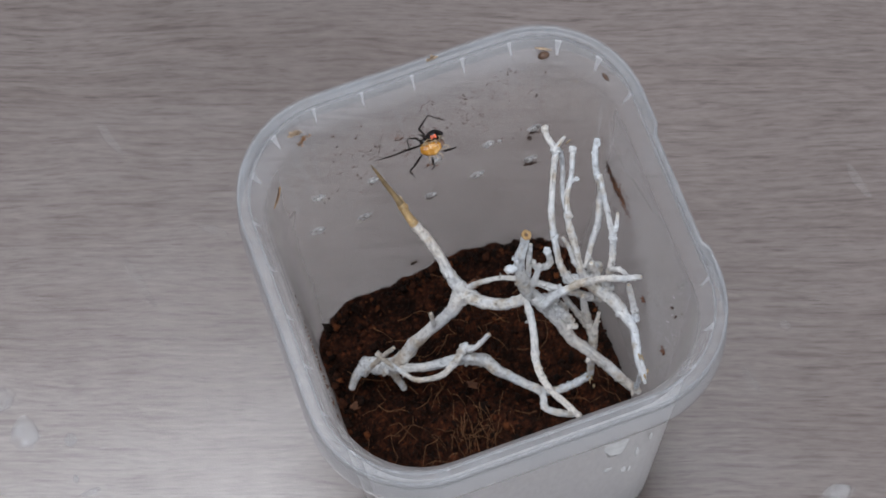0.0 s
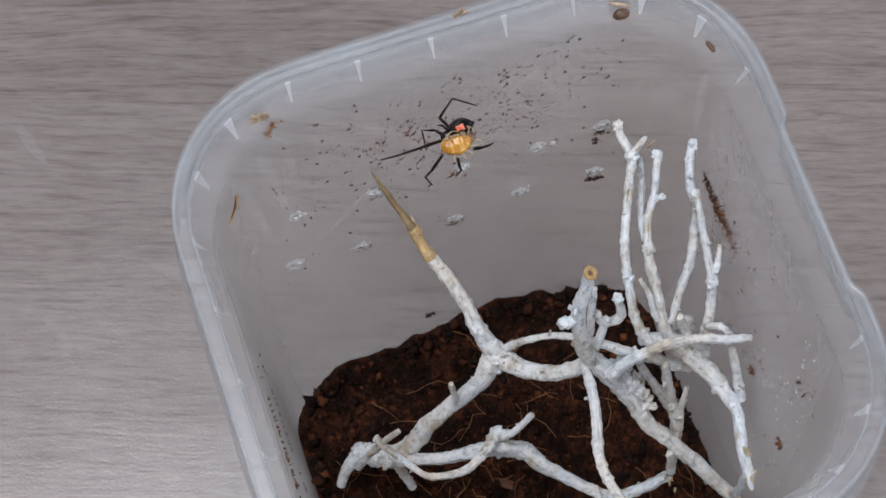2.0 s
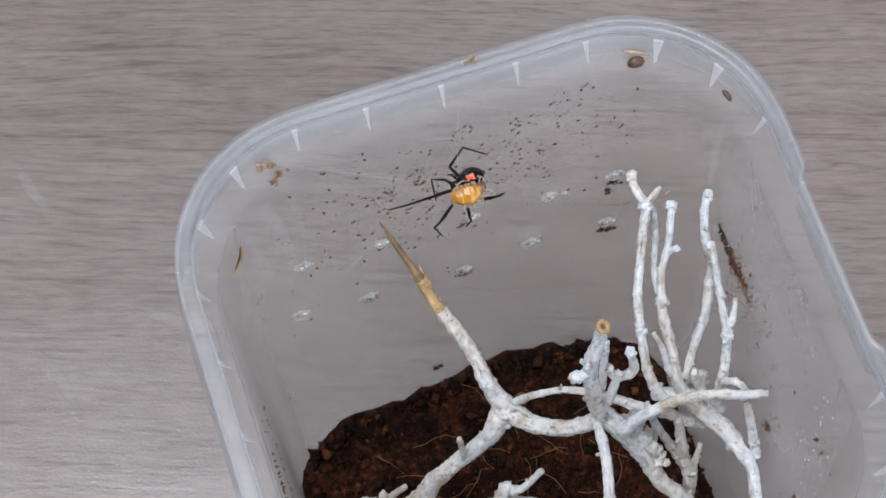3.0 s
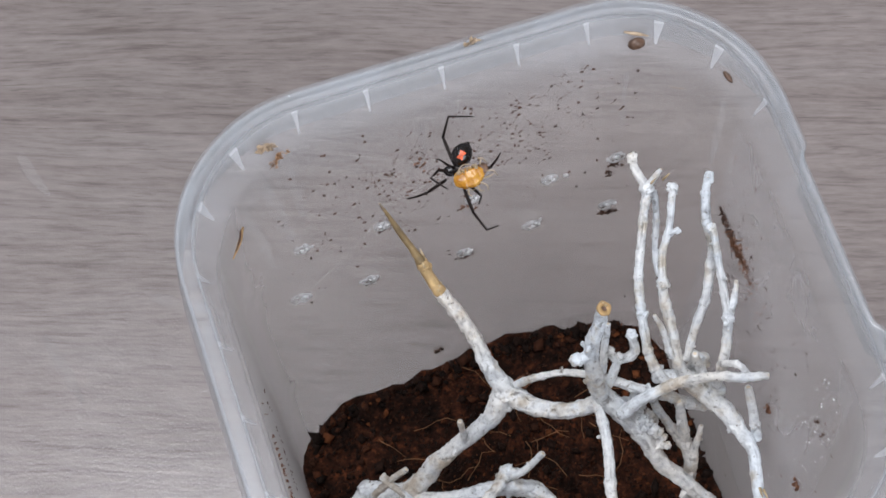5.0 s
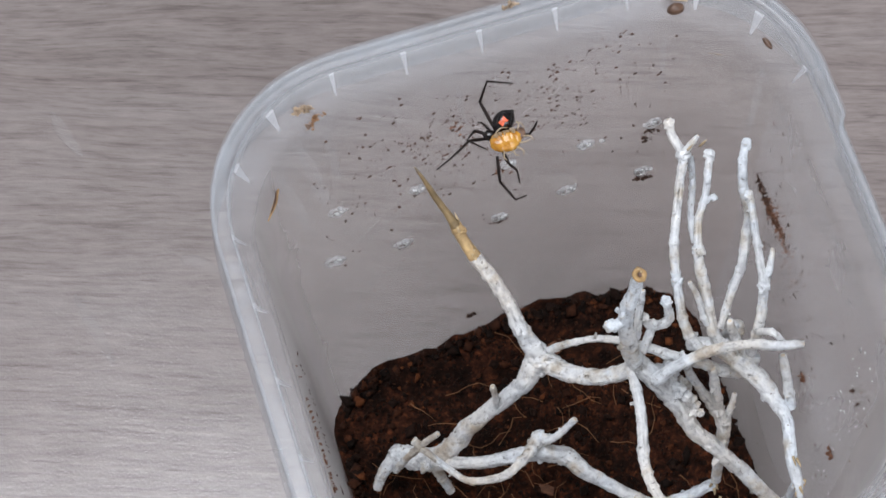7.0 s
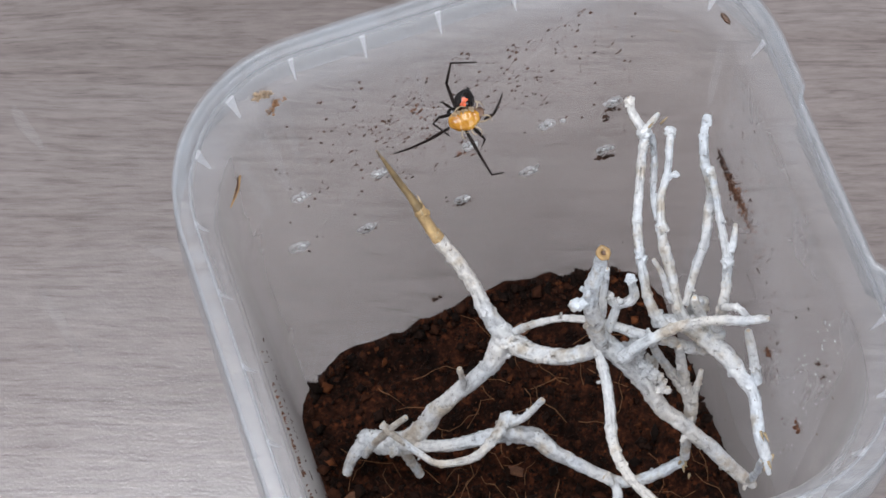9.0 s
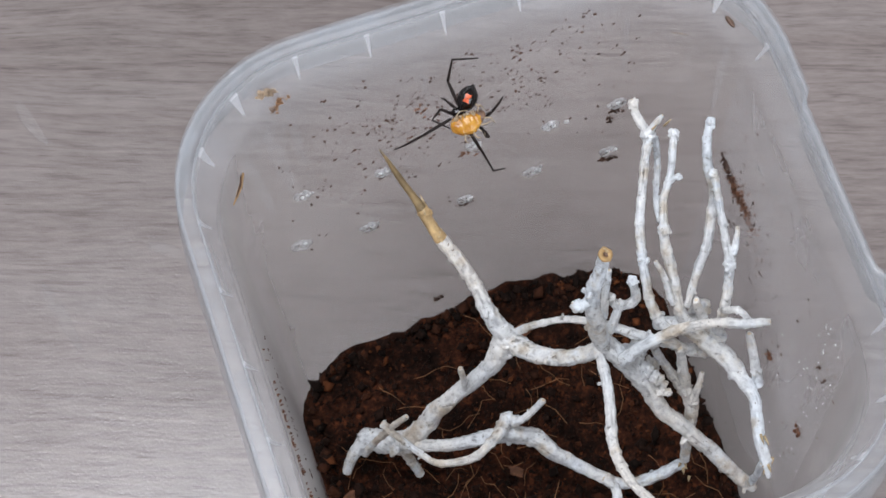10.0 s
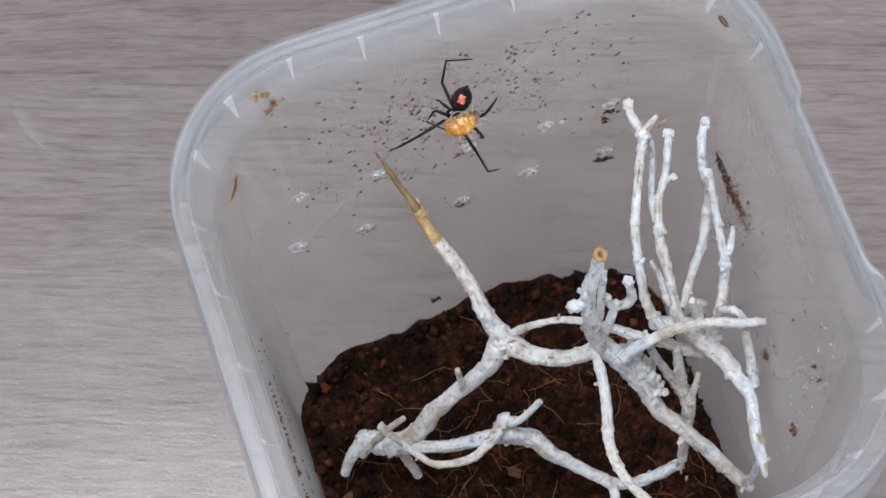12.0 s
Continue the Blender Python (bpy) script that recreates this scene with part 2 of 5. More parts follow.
def amber_material():
    m, t, b = nodes_of("prey_amber", 0.2)
    f = noise_tex(t, coords(t), 420, 4, 0.6)
    k = noise_tex(t, coords(t, (1, 0.35, 1)), 700, 3, 0.5)
    a = ramp(t, f, [(0.28, (0.22, 0.075, 0.008)), (0.42, (0.40, 0.175, 0.020)), (0.60, (0.50, 0.255, 0.040)), (0.76, (0.64, 0.42, 0.13))]).outputs[0]
    s = ramp(t, k, [(0.36, (0.6, 0.5, 0.4)), (0.48, (1, 1, 1))]).outputs[0]
    t.links.new(mix(t, a, s, 0.6, "MULTIPLY"), b.inputs["Base Color"])
    bump(t, b, f, 0.5, 0.0004)
    return m


WOOD = wood_material()
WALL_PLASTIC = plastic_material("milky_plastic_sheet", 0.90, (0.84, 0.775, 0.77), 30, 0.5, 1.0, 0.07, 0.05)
RIM_PLASTIC = plastic_material("milky_plastic_rim", 0.74, (0.76, 0.80, 0.85), 60, 0.2)
LIP_PLASTIC = plastic_material("milky_plastic_lip", 0.895, (0.74, 0.81, 0.89), 330, 0.34, 2.0, 0.07, gloss=0.55)
RIB_PLASTIC = plastic_material("milky_plastic_rib", 0.55, (0.90, 0.90, 0.92), gloss=0.4)
BARK = bark_material()
SOIL = soil_material()
CRUMB = crumb_material()
TAN_WOOD = simple("bare_tan_wood", (0.42, 0.285, 0.135), 0.75, 0.5, 380, lift=0.9)
SPIKE_WOOD = simple("dry_spike", (0.21, 0.145, 0.068), 0.6, 0.35, 420)
FROSTED = plastic_material("frosted_panel", 0.14, (0.94, 0.94, 0.95), 700, 0.35, 2.0)
PALE_END = simple("pale_broken_wood", (0.58, 0.49, 0.37), 0.8, 0.3, 600)
SPLINTER = simple("grey_tan_splinter", (0.42, 0.32, 0.19), 0.8, 0.4, 600)
CUT_WOOD = simple("cut_end_wood", (0.36, 0.23, 0.10), 0.7, 0.3, 700)
GREY_STRIPE = simple("grey_stripe", (0.10, 0.085, 0.075), 0.9, 0.5, 600)
FIBRE = simple("coir_fibre", (0.21, 0.095, 0.038), 0.8, 0.4, 200)
DARK_DIRT = simple("dark_dirt", (0.058, 0.028, 0.018), 0.9, 0.5, 600)
CHAFF_DARK = simple("brown_chaff", (0.24, 0.125, 0.06), 0.8, 0.5, 700)
RUST_DIRT = simple("brown_dirt", (0.13, 0.055, 0.028), 0.9, 0.5, 600)
STRAW = simple("straw", (0.33, 0.20, 0.09), 0.7, 0.3, 500)
SEED = simple("seed_brown", (0.10, 0.055, 0.035), 0.45, 0.5, 500)
PALE_CHAFF = simple("pale_chaff", (0.34, 0.25, 0.17), 0.7, 0.4, 700)
BLACK = simple("spider_black", (0.006, 0.004, 0.004), 0.2, 0.4, 900)
LEG_BLACK = simple("leg_black_brown", (0.009, 0.005, 0.004), 0.5, 0.5, 900)
LEG_BLACK.node_tree.nodes["Principled BSDF"].inputs["Specular IOR Level"].default_value = 0.2
RED = simple("hourglass_red", (0.60, 0.095, 0.028), 0.4, 0.5, 1500)
AMBER = amber_material()
PALE_LEG = plastic_material("pale_leg", 0.45, (0.62, 0.50, 0.34), 300, 0.2)
BUMP_PLASTIC = plastic_material("melted_plastic", 0.66, (0.93, 0.94, 0.95), 500, 0.06, 4.0)
PALE_STRIP = plastic_material("pale_strip", 0.84, (0.90, 0.90, 0.92), 260, 0.5, 4.0, gloss=0.3)
SCUFF = plastic_material("table_scuff", 0.90, (0.9, 0.9, 0.9), 200, 0.9, 3.0, gloss=0.1)
# smudged sheet whose colour puts a pale haze over one wall
HAZE_SHEET = plastic_material("haze_sheet", 0.89, (0.88, 0.87, 0.93), 90, 0.6, 1.5, 0.12, gloss=0.25)
STREAK = plastic_material("pale_streak", 0.90, (0.92, 0.92, 0.95), 200, 0.6, 1.5, gloss=0.25)
SILK = plastic_material("silk", 0.5, (0.85, 0.85, 0.86), 300, 0.3)
# white of the dried residue, and of glints painted on the vent holes
RESIDUE_AND_GLINT = simple("residue_and_glint", (0.66, 0.67, 0.68), 0.7, 0.15, 300)
SPECK = simple("soil_speck", (0.075, 0.030, 0.018), 0.9, 0.6, 900)
TABLE_RESIDUE = plastic_material("table_residue", 0.86, (0.92, 0.93, 0.95), 160, 0.9, 4.0, 0.08, gloss=0.1)
PAINT = simple("wall_paint", (0.42, 0.41, 0.40), 0.9, 0.03, 8, lift=0.05)
FLOOR_MAT = simple("floor_boards", (0.30, 0.24, 0.18), 0.6, 0.3, 12, lift=0.05)


# ---- the room: plain walls that close the place ----
def room():
    lo, hi, z0, z1, th = (-2.0, -1.8), (2.0, 2.2), -0.75, 2.3, 0.12
    bm = bmesh.new()
    box(bm, (lo[0], lo[1], z0 - 0.1), (hi[0], hi[1], z0))
    tagged(part("floor", bm, FLOOR_MAT), "plain brown floor below the table", "floor", kind="structure")
    for name, a, b in (
        ("wall_north", (lo[0], hi[1], z0), (hi[0], hi[1] + th, z1)),
        ("wall_west", (lo[0] - th, lo[1], z0), (lo[0], hi[1], z1)),
        ("wall_east", (hi[0], lo[1], z0), (hi[0] + th, hi[1], z1)),
    ):
        bm = bmesh.new()
        box(bm, a, b)
        tagged(part(name, bm, PAINT), "plain off-white painted wall", "wall", kind="structure")
    # the wall with an opening added for the fill light: four pieces round it
    bm = bmesh.new()
    y0, y1 = lo[1] - th, lo[1]
    box(bm, (lo[0], y0, z0), (-0.3, y1, z1))
    box(bm, (1.1, y0, z0), (hi[0], y1, z1))
    box(bm, (-0.3, y0, z0), (1.1, y1, 0.75))
    box(bm, (-0.3, y0, 1.95), (1.1, y1, z1))
    tagged(part("wall_south", bm, PAINT), "plain off-white wall with a window opening", "wall", kind="structure")
    # the ceiling with the roof window
    bm = bmesh.new()
    box(bm, (lo[0], lo[1], z1), (-1.3, hi[1], z1 + th))
    box(bm, (0.3, lo[1], z1), (hi[0], hi[1], z1 + th))
    box(bm, (-1.3, lo[1], z1), (0.3, -0.5, z1 + th))
    box(bm, (-1.3, 0.8, z1), (0.3, hi[1], z1 + th))
    tagged(part("ceiling", bm, PAINT), "plain white ceiling with a roof window opening", "ceiling", kind="structure")


room()


def table():
    t = tagged(new("table"), "grey-brown wood-grain laminate table top, slightly glossy", "table")
    t.matrix_basis = pose(0, 0.05, 0, 0, 0, -20)
    bm = bmesh.new()
    box(bm, (-0.7, -0.4, -0.026), (0.7, 0.4, 0))
    bmesh.ops.bevel(bm, geom=bm.edges[:], offset=0.002, segments=2, affect="EDGES")
    part("tabletop", bm, WOOD, t)
    for x in (-0.62, 0.62):
        for y in (-0.33, 0.33):
            bm = bmesh.new()
            box(bm, (x - 0.025, y - 0.025, -0.75), (x + 0.025, y + 0.025, -0.026))
            part("leg", bm, WOOD, t)


table()


# ---- the plastic tub ----
def inner(z):
    return 4.08 + 0.0527 * z


def corner(z):
    return 1.25 + 0.075 * z


TAB = (-2.0, 1.6, 0.14)


def tub():
    t = tagged(new("plastic_tub"), "milky clear square plastic tub with rounded corners, open, holding soil", "container")
    bm = bmesh.new()
    th = 0.07
    prof = [(inner(0) - 1.2, 0.6, 0.22, 0), (inner(0) - 0.25, 1.05, 0.22, 0), (inner(0.5), corner(0.5), 0.45, 0)]
    prof += [(inner(z), corner(z), z, 0) for z in (2, 4, 6, 8, 10, 12, 14, 14.35, 14.45)]
    prof += [(4.875, 2.33, 14.56, 0), (4.95, 2.38, 14.72, 0), (5.04, 2.44, 14.88, 0), (5.10, 2.49, 15.02, 0), (5.16, 2.54, 15.26, 0)]
    prof += [(5.23, 2.61, 15.26, 0), (5.17, 2.56, 15.0, 0), (5.11, 2.50, 14.85, 0), (4.99, 2.42, 14.66, 0)]
    prof += [(inner(z) + th, corner(z) + th, z, 0) for z in (14.5, 14, 12, 10, 8, 6, 4, 2)]
    prof += [(inner(0.4) + th, corner(0.5), 0.4, 0), (inner(0) - 0.15, 1.15, 0.03, 0), (inner(0) - 0.35, 1.0, 0.03, 0), (inner(0) - 0.5, 0.95, 0.14, 0), (inner(0) - 1.2, 0.6, 0.14, 0)]
    rings = loft(bm, prof)
    bm.faces.new(rings[0])
    bm.faces.new(rings[-1][::-1])
    bmesh.ops.recalc_face_normals(bm, faces=bm.faces[:])
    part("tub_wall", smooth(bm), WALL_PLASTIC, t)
    bm = bmesh.new()
    prof = [
        (5.43, 2.80, 15.25, 1), (5.495, 2.865, 15.25, 1), (5.515, 2.885, 14.80, 1), (5.545, 2.915, 14.72, 1), (5.555, 2.925, 14.30, 1),
        (5.575, 2.945, 14.24, 1), (5.585, 2.955, 13.86, 1), (5.56, 2.93, 13.82, 1), (5.53, 2.90, 13.86, 1), (5.51, 2.88, 14.70, 1),
    ]
    loft(bm, prof, True, TAB, 12, 26)
    bmesh.ops.recalc_face_normals(bm, faces=bm.faces[:])
    part("skirt", smooth(bm), RIM_PLASTIC, t, "thin clear skirt below the lip, cut away at the tab")
    bm = bmesh.new()
    prof = [
        (5.165, 2.540, 15.25, 0), (5.175, 2.550, 15.36, 0), (5.20, 2.570, 15.41, 0), (5.25, 2.620, 15.43, 0), (5.33, 2.700, 15.405, 0),
        (5.42, 2.790, 15.43, 1), (5.47, 2.840, 15.41, 1), (5.50, 2.870, 15.36, 1), (5.505, 2.875, 15.24, 1), (5.425, 2.795, 15.24, 1), (5.415, 2.785, 15.30, 1), (5.25, 2.620, 15.30, 0), (5.245, 2.615, 15.25, 0),
    ]
    loft(bm, prof, True, TAB, 14, 26)
    bmesh.ops.recalc_face_normals(bm, faces=bm.faces[:])
    part("rim_lip", smooth(bm), LIP_PLASTIC, t, "thicker milky rolled lip")
    # stiffening ribs between the flare and the lip: wedges that taper downwards
    def rib(x, y, a, wide):
        bm = bmesh.new()
        outline = [(0.05, 14.66, 0.25), (0.13, 14.86, 0.5), (0.20, 15.03, 0.85), (0.22, 15.14, 1.0), (0.27, 15.14, 1.0), (0.17, 14.86, 0.5)]
        rows = [[bm.verts.new((p * CM, side * wide * k * CM, z * CM)) for p, z, k in outline] for side in (-1, 1)]
        bm.faces.new(rows[0])
        bm.faces.new(rows[1][::-1])
        for n in range(len(outline)):
            m = (n + 1) % len(outline)
            bm.faces.new((rows[0][n], rows[1][n], rows[1][m], rows[0][m]))
        bmesh.ops.recalc_face_normals(bm, faces=bm.faces[:])
        ob = part("rib", bm, RIB_PLASTIC, t)
        ob.matrix_basis = pose(x * CM, y * CM, 0, 0, 0, a)

    w, r = 4.94, 2.37
    for q in range(4):
        a = radians(90 * q)
        for u in (-2.72, -1.40, 0.0, 1.40, 2.72):
            if q == 0 and TAB[0] - 0.3 < u < TAB[1] + 0.3:
                continue
            rib(w * math.cos(a) - u * math.sin(a), w * math.sin(a) + u * math.cos(a), 90 * q, 0.05)
        for d in (32, 58):
            b, k = a + radians(45), (w - r) * math.sqrt(2)
            rib(k * math.cos(b) + r * math.cos(a + radians(d)), k * math.sin(b) + r * math.sin(a + radians(d)), 90 * q + d, 0.09)
    # frosted panel round the outside of one wall
    bm = bmesh.new()
    rows = []
    for z in (0.8, 3, 5, 7, 9, 11, 13.4):
        ring = ring_points(inner(z) + 0.085, corner(z) + 0.085)
        rows.append([bm.verts.new((x * CM, y * CM, z * CM)) for x, y in ring[45:66]])
    for a, b in zip(rows, rows[1:]):
        for i in range(20):
            bm.faces.new((a[i], a[i + 1], b[i + 1], b[i]))
    bmesh.ops.solidify(bm, geom=bm.faces[:], thickness=0.01 * CM)
    part("frosted_panel", bm, FROSTED, t, "frosted whitish panel on the outside")
    return t


tub()


# ---- the soil ----
def soil_height(x, y):
    q = Vector((x, y, 0))
    h = 2.7 + 0.22 * noise.noise(q * 0.7) + 0.20 * noise.noise(q * 1.9 + Vector((5, 0, 0))) + 0.16 * noise.noise(q * 4.3)
    return h + 1.0 * math.exp(-((x - 0.9) ** 2 / 5 + (y - 4.3) ** 2 / 1.0))


def soil():
    bm = bmesh.new()
    n = 60
    rings = []
    for i in range(n + 1):
        s = i / n
        pts = ring_points(max(inner(2.7) * s - 0.02, 0.02), max(1.4 * s, 0.01), 14, 26)
        rings.append([bm.verts.new((x * CM, y * CM, (soil_height(x, y) + 0.16 * noise.noise(Vector((x, y, 1)) * 8) + max(0, s - 0.9) * 10 * (0.5 * noise.noise(Vector((x, y, 2)) * 1.6) + 0.2 * noise.noise(Vector((x, y, 5)) * 5.5))) * CM)) for x, y in pts])
    low = [bm.verts.new((x * CM, y * CM, 0.3 * CM)) for x, y in ring_points(inner(0.5) - 0.05, 1.2, 14, 26)]
    rings.append(low)
    for a, b in zip(rings, rings[1:]):
        for j in range(len(a)):
            bm.faces.new((a[j], a[(j + 1) % len(a)], b[(j + 1) % len(a)], b[j]))
    bm.faces.new(rings[0])
    bmesh.ops.recalc_face_normals(bm, faces=bm.faces[:])
    tagged(part("soil", smooth(bm), SOIL), "dark brown moist coir soil filling the tub's bottom", "soil", kind="stuff")
    # crumbs on it
    rnd = random.Random(4)
    verts, faces = [], []
    for i in range(9000):
        x, y = rnd.uniform(-4.15, 4.15), rnd.uniform(-4.15, 4.15)
        if max(abs(x), abs(y)) > 4.1 or math.hypot(max(0, abs(x) - 2.8), max(0, abs(y) - 2.8)) > 1.35:
            continue
        r = rnd.uniform(0.02, 0.055) * (rnd.uniform(2, 3.6) if rnd.random() < 0.06 else 1)
        m = Matrix.LocRotScale((x * CM, y * CM, (soil_height(x, y) + 0.3 * r) * CM), Euler([rnd.uniform(0, 6) for _ in range(3)]), Vector((r * rnd.uniform(0.7, 1.7), r, r * rnd.uniform(0.4, 0.9))) * CM)
        o = len(verts)
        for v in ((1, 0, 0), (-1, 0, 0), (0, 1, 0), (0, -1, 0), (0, 0, 1), (0, 0, -1)):
            verts.append(m @ (Vector(v) * rnd.uniform(0.8, 1.2)))
        faces += [(o + a, o + b, o + c) for a, b, c in ((0, 2, 4), (2, 1, 4), (1, 3, 4), (3, 0, 4), (2, 0, 5), (1, 2, 5), (3, 1, 5), (0, 3, 5))]
    # lumps heaped against the tub wall
    rim = ring_points(inner(2.9) - 0.12, 1.4, 40, 90)
    for i in range(1500):
        x, y = rim[rnd.randrange(len(rim))]
        k = rnd.uniform(0.94, 1.0)
        x, y = x * k, y * k
        r = rnd.choice((0.03, 0.05, 0.08, 0.12, 0.17))
        z = soil_height(x, y) + rnd.uniform(-0.15, 0.22) + 0.35 * noise.noise(Vector((x, y, 7)) * 1.1)
        m = Matrix.LocRotScale((x * CM, y * CM, z * CM), Euler([rnd.uniform(0, 6) for _ in range(3)]), Vector((r * rnd.uniform(0.7, 1.4), r, r * rnd.uniform(0.6, 1.0))) * CM)
        o = len(verts)
        for v in ((1, 0, 0), (-1, 0, 0), (0, 1, 0), (0, -1, 0), (0, 0, 1), (0, 0, -1)):
            verts.append(m @ (Vector(v) * rnd.uniform(0.7, 1.2)))
        faces += [(o + a, o + b, o + c) for a, b, c in ((0, 2, 4), (2, 1, 4), (1, 3, 4), (3, 0, 4), (2, 0, 5), (1, 2, 5), (3, 1, 5), (0, 3, 5))]
    me = bpy.data.meshes.new("soil_crumbs")
    me.from_pydata(verts, [], faces)
    me.materials.append(CRUMB)
    me.polygons.foreach_set("use_smooth", [True] * len(me.polygons))
    tagged(new("soil_crumbs", me), "loose brown crumbs of coir on the soil", "soil", kind="stuff")
    # fibres
    bm = bmesh.new()
    for i in range(150):
        x, y = rnd.uniform(-3.7, 3.7), rnd.uniform(-3.7, 3.4)
        a, ln, rise = rnd.uniform(0, 6.28), rnd.uniform(0.4, 1.2), rnd.uniform(0.02, 0.30)
        if i > 95:
            # a tuft of roots that stands up
            x, y = rnd.gauss(-0.85, 0.6), rnd.gauss(-1.25, 0.4)
            a, ln, rise = rnd.gauss(1.5, 0.6), rnd.uniform(0.25, 0.75), rnd.uniform(0.2, 0.7)
        rows = []
        for k in range(5):
            u = k / 4
            px, py = x + math.cos(a) * ln * u, y + math.sin(a) * ln * u
            a += rnd.uniform(-0.3, 0.3) * (0.3 if i > 95 else 1)
            rows.append((px * CM, py * CM, (soil_height(px, py) + 0.04 + rise * math.sin(u * 2.6)) * CM, rnd.uniform(0.005, 0.010) * CM))
        if max(abs(rows[-1][0]), abs(rows[-1][1])) < 4.1 * CM:
            tube(bm, rows, 4)
    tagged(part("coir_fibres", bm, FIBRE), "thin reddish-brown coir fibres lying on the soil", "fibre", kind="stuff")


soil()


# ---- the branch ----
branch = tagged(new("branch"), "whitewashed bare forked branch with twigs and one tan spike", "branch")
LIMB_SEED = itertools.count(1)


def limb(name, rows, material, label=""):
    bm = bmesh.new()
    seed = next(LIMB_SEED)
    fat = max(r[3] for r in rows)
    path = spline([[r[0] * CM, r[1] * CM, r[2] * CM, r[3] * (0.67 if fat > 0.2 else 0.68) * CM] for r in rows], 20)
    rnd = random.Random(seed)
    rough = 0.12 if material is BARK else 0.08
    # crooked growth
    for i in range(1, len(path) - 1):
        q = Vector(path[i][:3]) * (1.5 / CM)
        k = 0.35 * path[i][3] * min(1, i / 5, (len(path) - 1 - i) / 5)
        path[i] = path[i] + np.array([k * noise.noise(q + Vector((seed, 0, 0))), k * noise.noise(q + Vector((0, seed, 9))), k * noise.noise(q + Vector((5, 0, seed))), 0])
    # small knuckles along the limb
    if material is BARK:
        i = rnd.randrange(5, 12)
        while i < len(path) - 3:
            k = rnd.uniform(1.06, 1.26) if fat < 0.24 else rnd.uniform(1.01, 1.07)
            for j, s in ((-2, 0.15), (-1, 0.6), (0, 1.0), (1, 0.5), (2, 0.15)):
                path[i + j] = path[i + j] * np.array([1, 1, 1, 1 + (k - 1) * s])
            step = max(np.linalg.norm((path[i] - path[i - 1])[:3]), 1e-5)
            i += max(8, int(rnd.uniform(0.22, 0.6) * CM / step))
    if material is BARK:
        # worn, broken ends
        for end in (0, -1):
            way = (path[end] - path[1 if end == 0 else -2]) * np.array([1, 1, 1, 0])
            way = way / max(np.linalg.norm(way), 1e-9)
            tip = path[end]
            more = [tip + np.array([*(way[:3] * tip[3] * 0.22), -0.16 * tip[3]]), tip + np.array([*(way[:3] * tip[3] * 0.34), -0.5 * tip[3]])]
            path = more[::-1] + list(path) if end == 0 else list(path) + more
    tube(bm, path, 22, rough, seed * 3.1, freq=9.5, flute=(0.17 if fat > 0.24 else 0.10) if material is BARK else 0.08)
    # buds and flakes
    if material is BARK:
        length = sum(np.linalg.norm((b - a)[:3]) for a, b in zip(path, path[1:])) / CM
        for i in range(int(length * (11 if fat < 0.24 else 16))):
            p = path[rnd.randrange(3, len(path) - 3)]
            d = Vector([rnd.gauss(0, 1) for _ in range(3)]).normalized()
            r = p[3] * rnd.choice((0.07, 0.09, 0.12, 0.16, 0.2))
            ellipsoid(bm, Vector(p[:3]) + d * p[3] * 0.95, (r, r * rnd.uniform(0.6, 1.3), r * rnd.uniform(0.5, 1)), sub=1, rough=0.9, seed=i)
        # stubs of twigs that broke off
        for i in range(int(0.4 + length * 0.8)):
            k = rnd.randrange(5, len(path) - 5)
            p, ahead = Vector(path[k][:3]), Vector(path[k + 1][:3]) - Vector(path[k - 1][:3])
            d = ahead.normalized().cross(Vector([rnd.gauss(0, 1) for _ in range(3)])).normalized()
            r, ln = path[k][3], path[k][3] * rnd.uniform(0.5, 1.0) + 0.0003
            d = (d + ahead.normalized() * rnd.uniform(-0.3, 0.7)).normalized()
            foot = p + d * r * 0.6
            tube(bm, [[*foot, r * 0.55], [*(foot + d * ln * 0.5), r * 0.36], [*(foot + d * ln), r * 0.33], [*(foot + d * ln * 1.12), r * 0.12]], 8, 0.25, seed + i, freq=14)
    # bare wood shows at the broken ends
    for f in bm.faces:
        f.material_index = int(len(f.verts) > 4 and min(r[3] for r in rows) < 0.17)
    return part(name, smooth(bm), [material, PALE_END if material is BARK else TAN_WOOD], branch, label)


limb("spike", [(-1.48, 4.75, 11.3, 0.02), (-1.38, 4.62, 11.0, 0.05), (-1.23, 4.37, 10.6, 0.09), (-1.05, 4.05, 10.2, 0.11), (-0.96, 3.86, 10.0, 0.16)], SPIKE_WOOD, "dry pointed olive-brown spike")
limb("spike_base", [(-0.97, 3.88, 10.03, 0.175), (-0.89, 3.66, 9.8, 0.16), (-0.75, 3.36, 9.5, 0.19)], TAN_WOOD, "bare tan wood at the spike's base")
limb("limb", [(-0.75, 3.36, 9.50, 0.20), (-0.51, 2.97, 9.00, 0.20), (-0.30, 2.48, 8.50, 0.21), (-0.15, 1.97, 8.00, 0.25), (-0.03, 1.64, 7.60, 0.34)], BARK)
limb("limb", [(-0.03, 1.64, 7.60, 0.36), (-0.42, 1.47, 7.00, 0.27), (-0.88, 1.45, 6.30, 0.24), (-1.37, 1.49, 5.60, 0.26), (-1.86, 1.38, 4.90, 0.29), (-2.28, 1.31, 4.40, 0.33), (-2.67, 1.49, 4.10, 0.38), (-3.15, 1.79, 4.00, 0.32)], BARK)
limb("twig", [(-3.08, 1.77, 4.10, 0.29), (-3.41, 1.59, 3.80, 0.20), (-3.67, 1.38, 3.40, 0.14)], BARK)
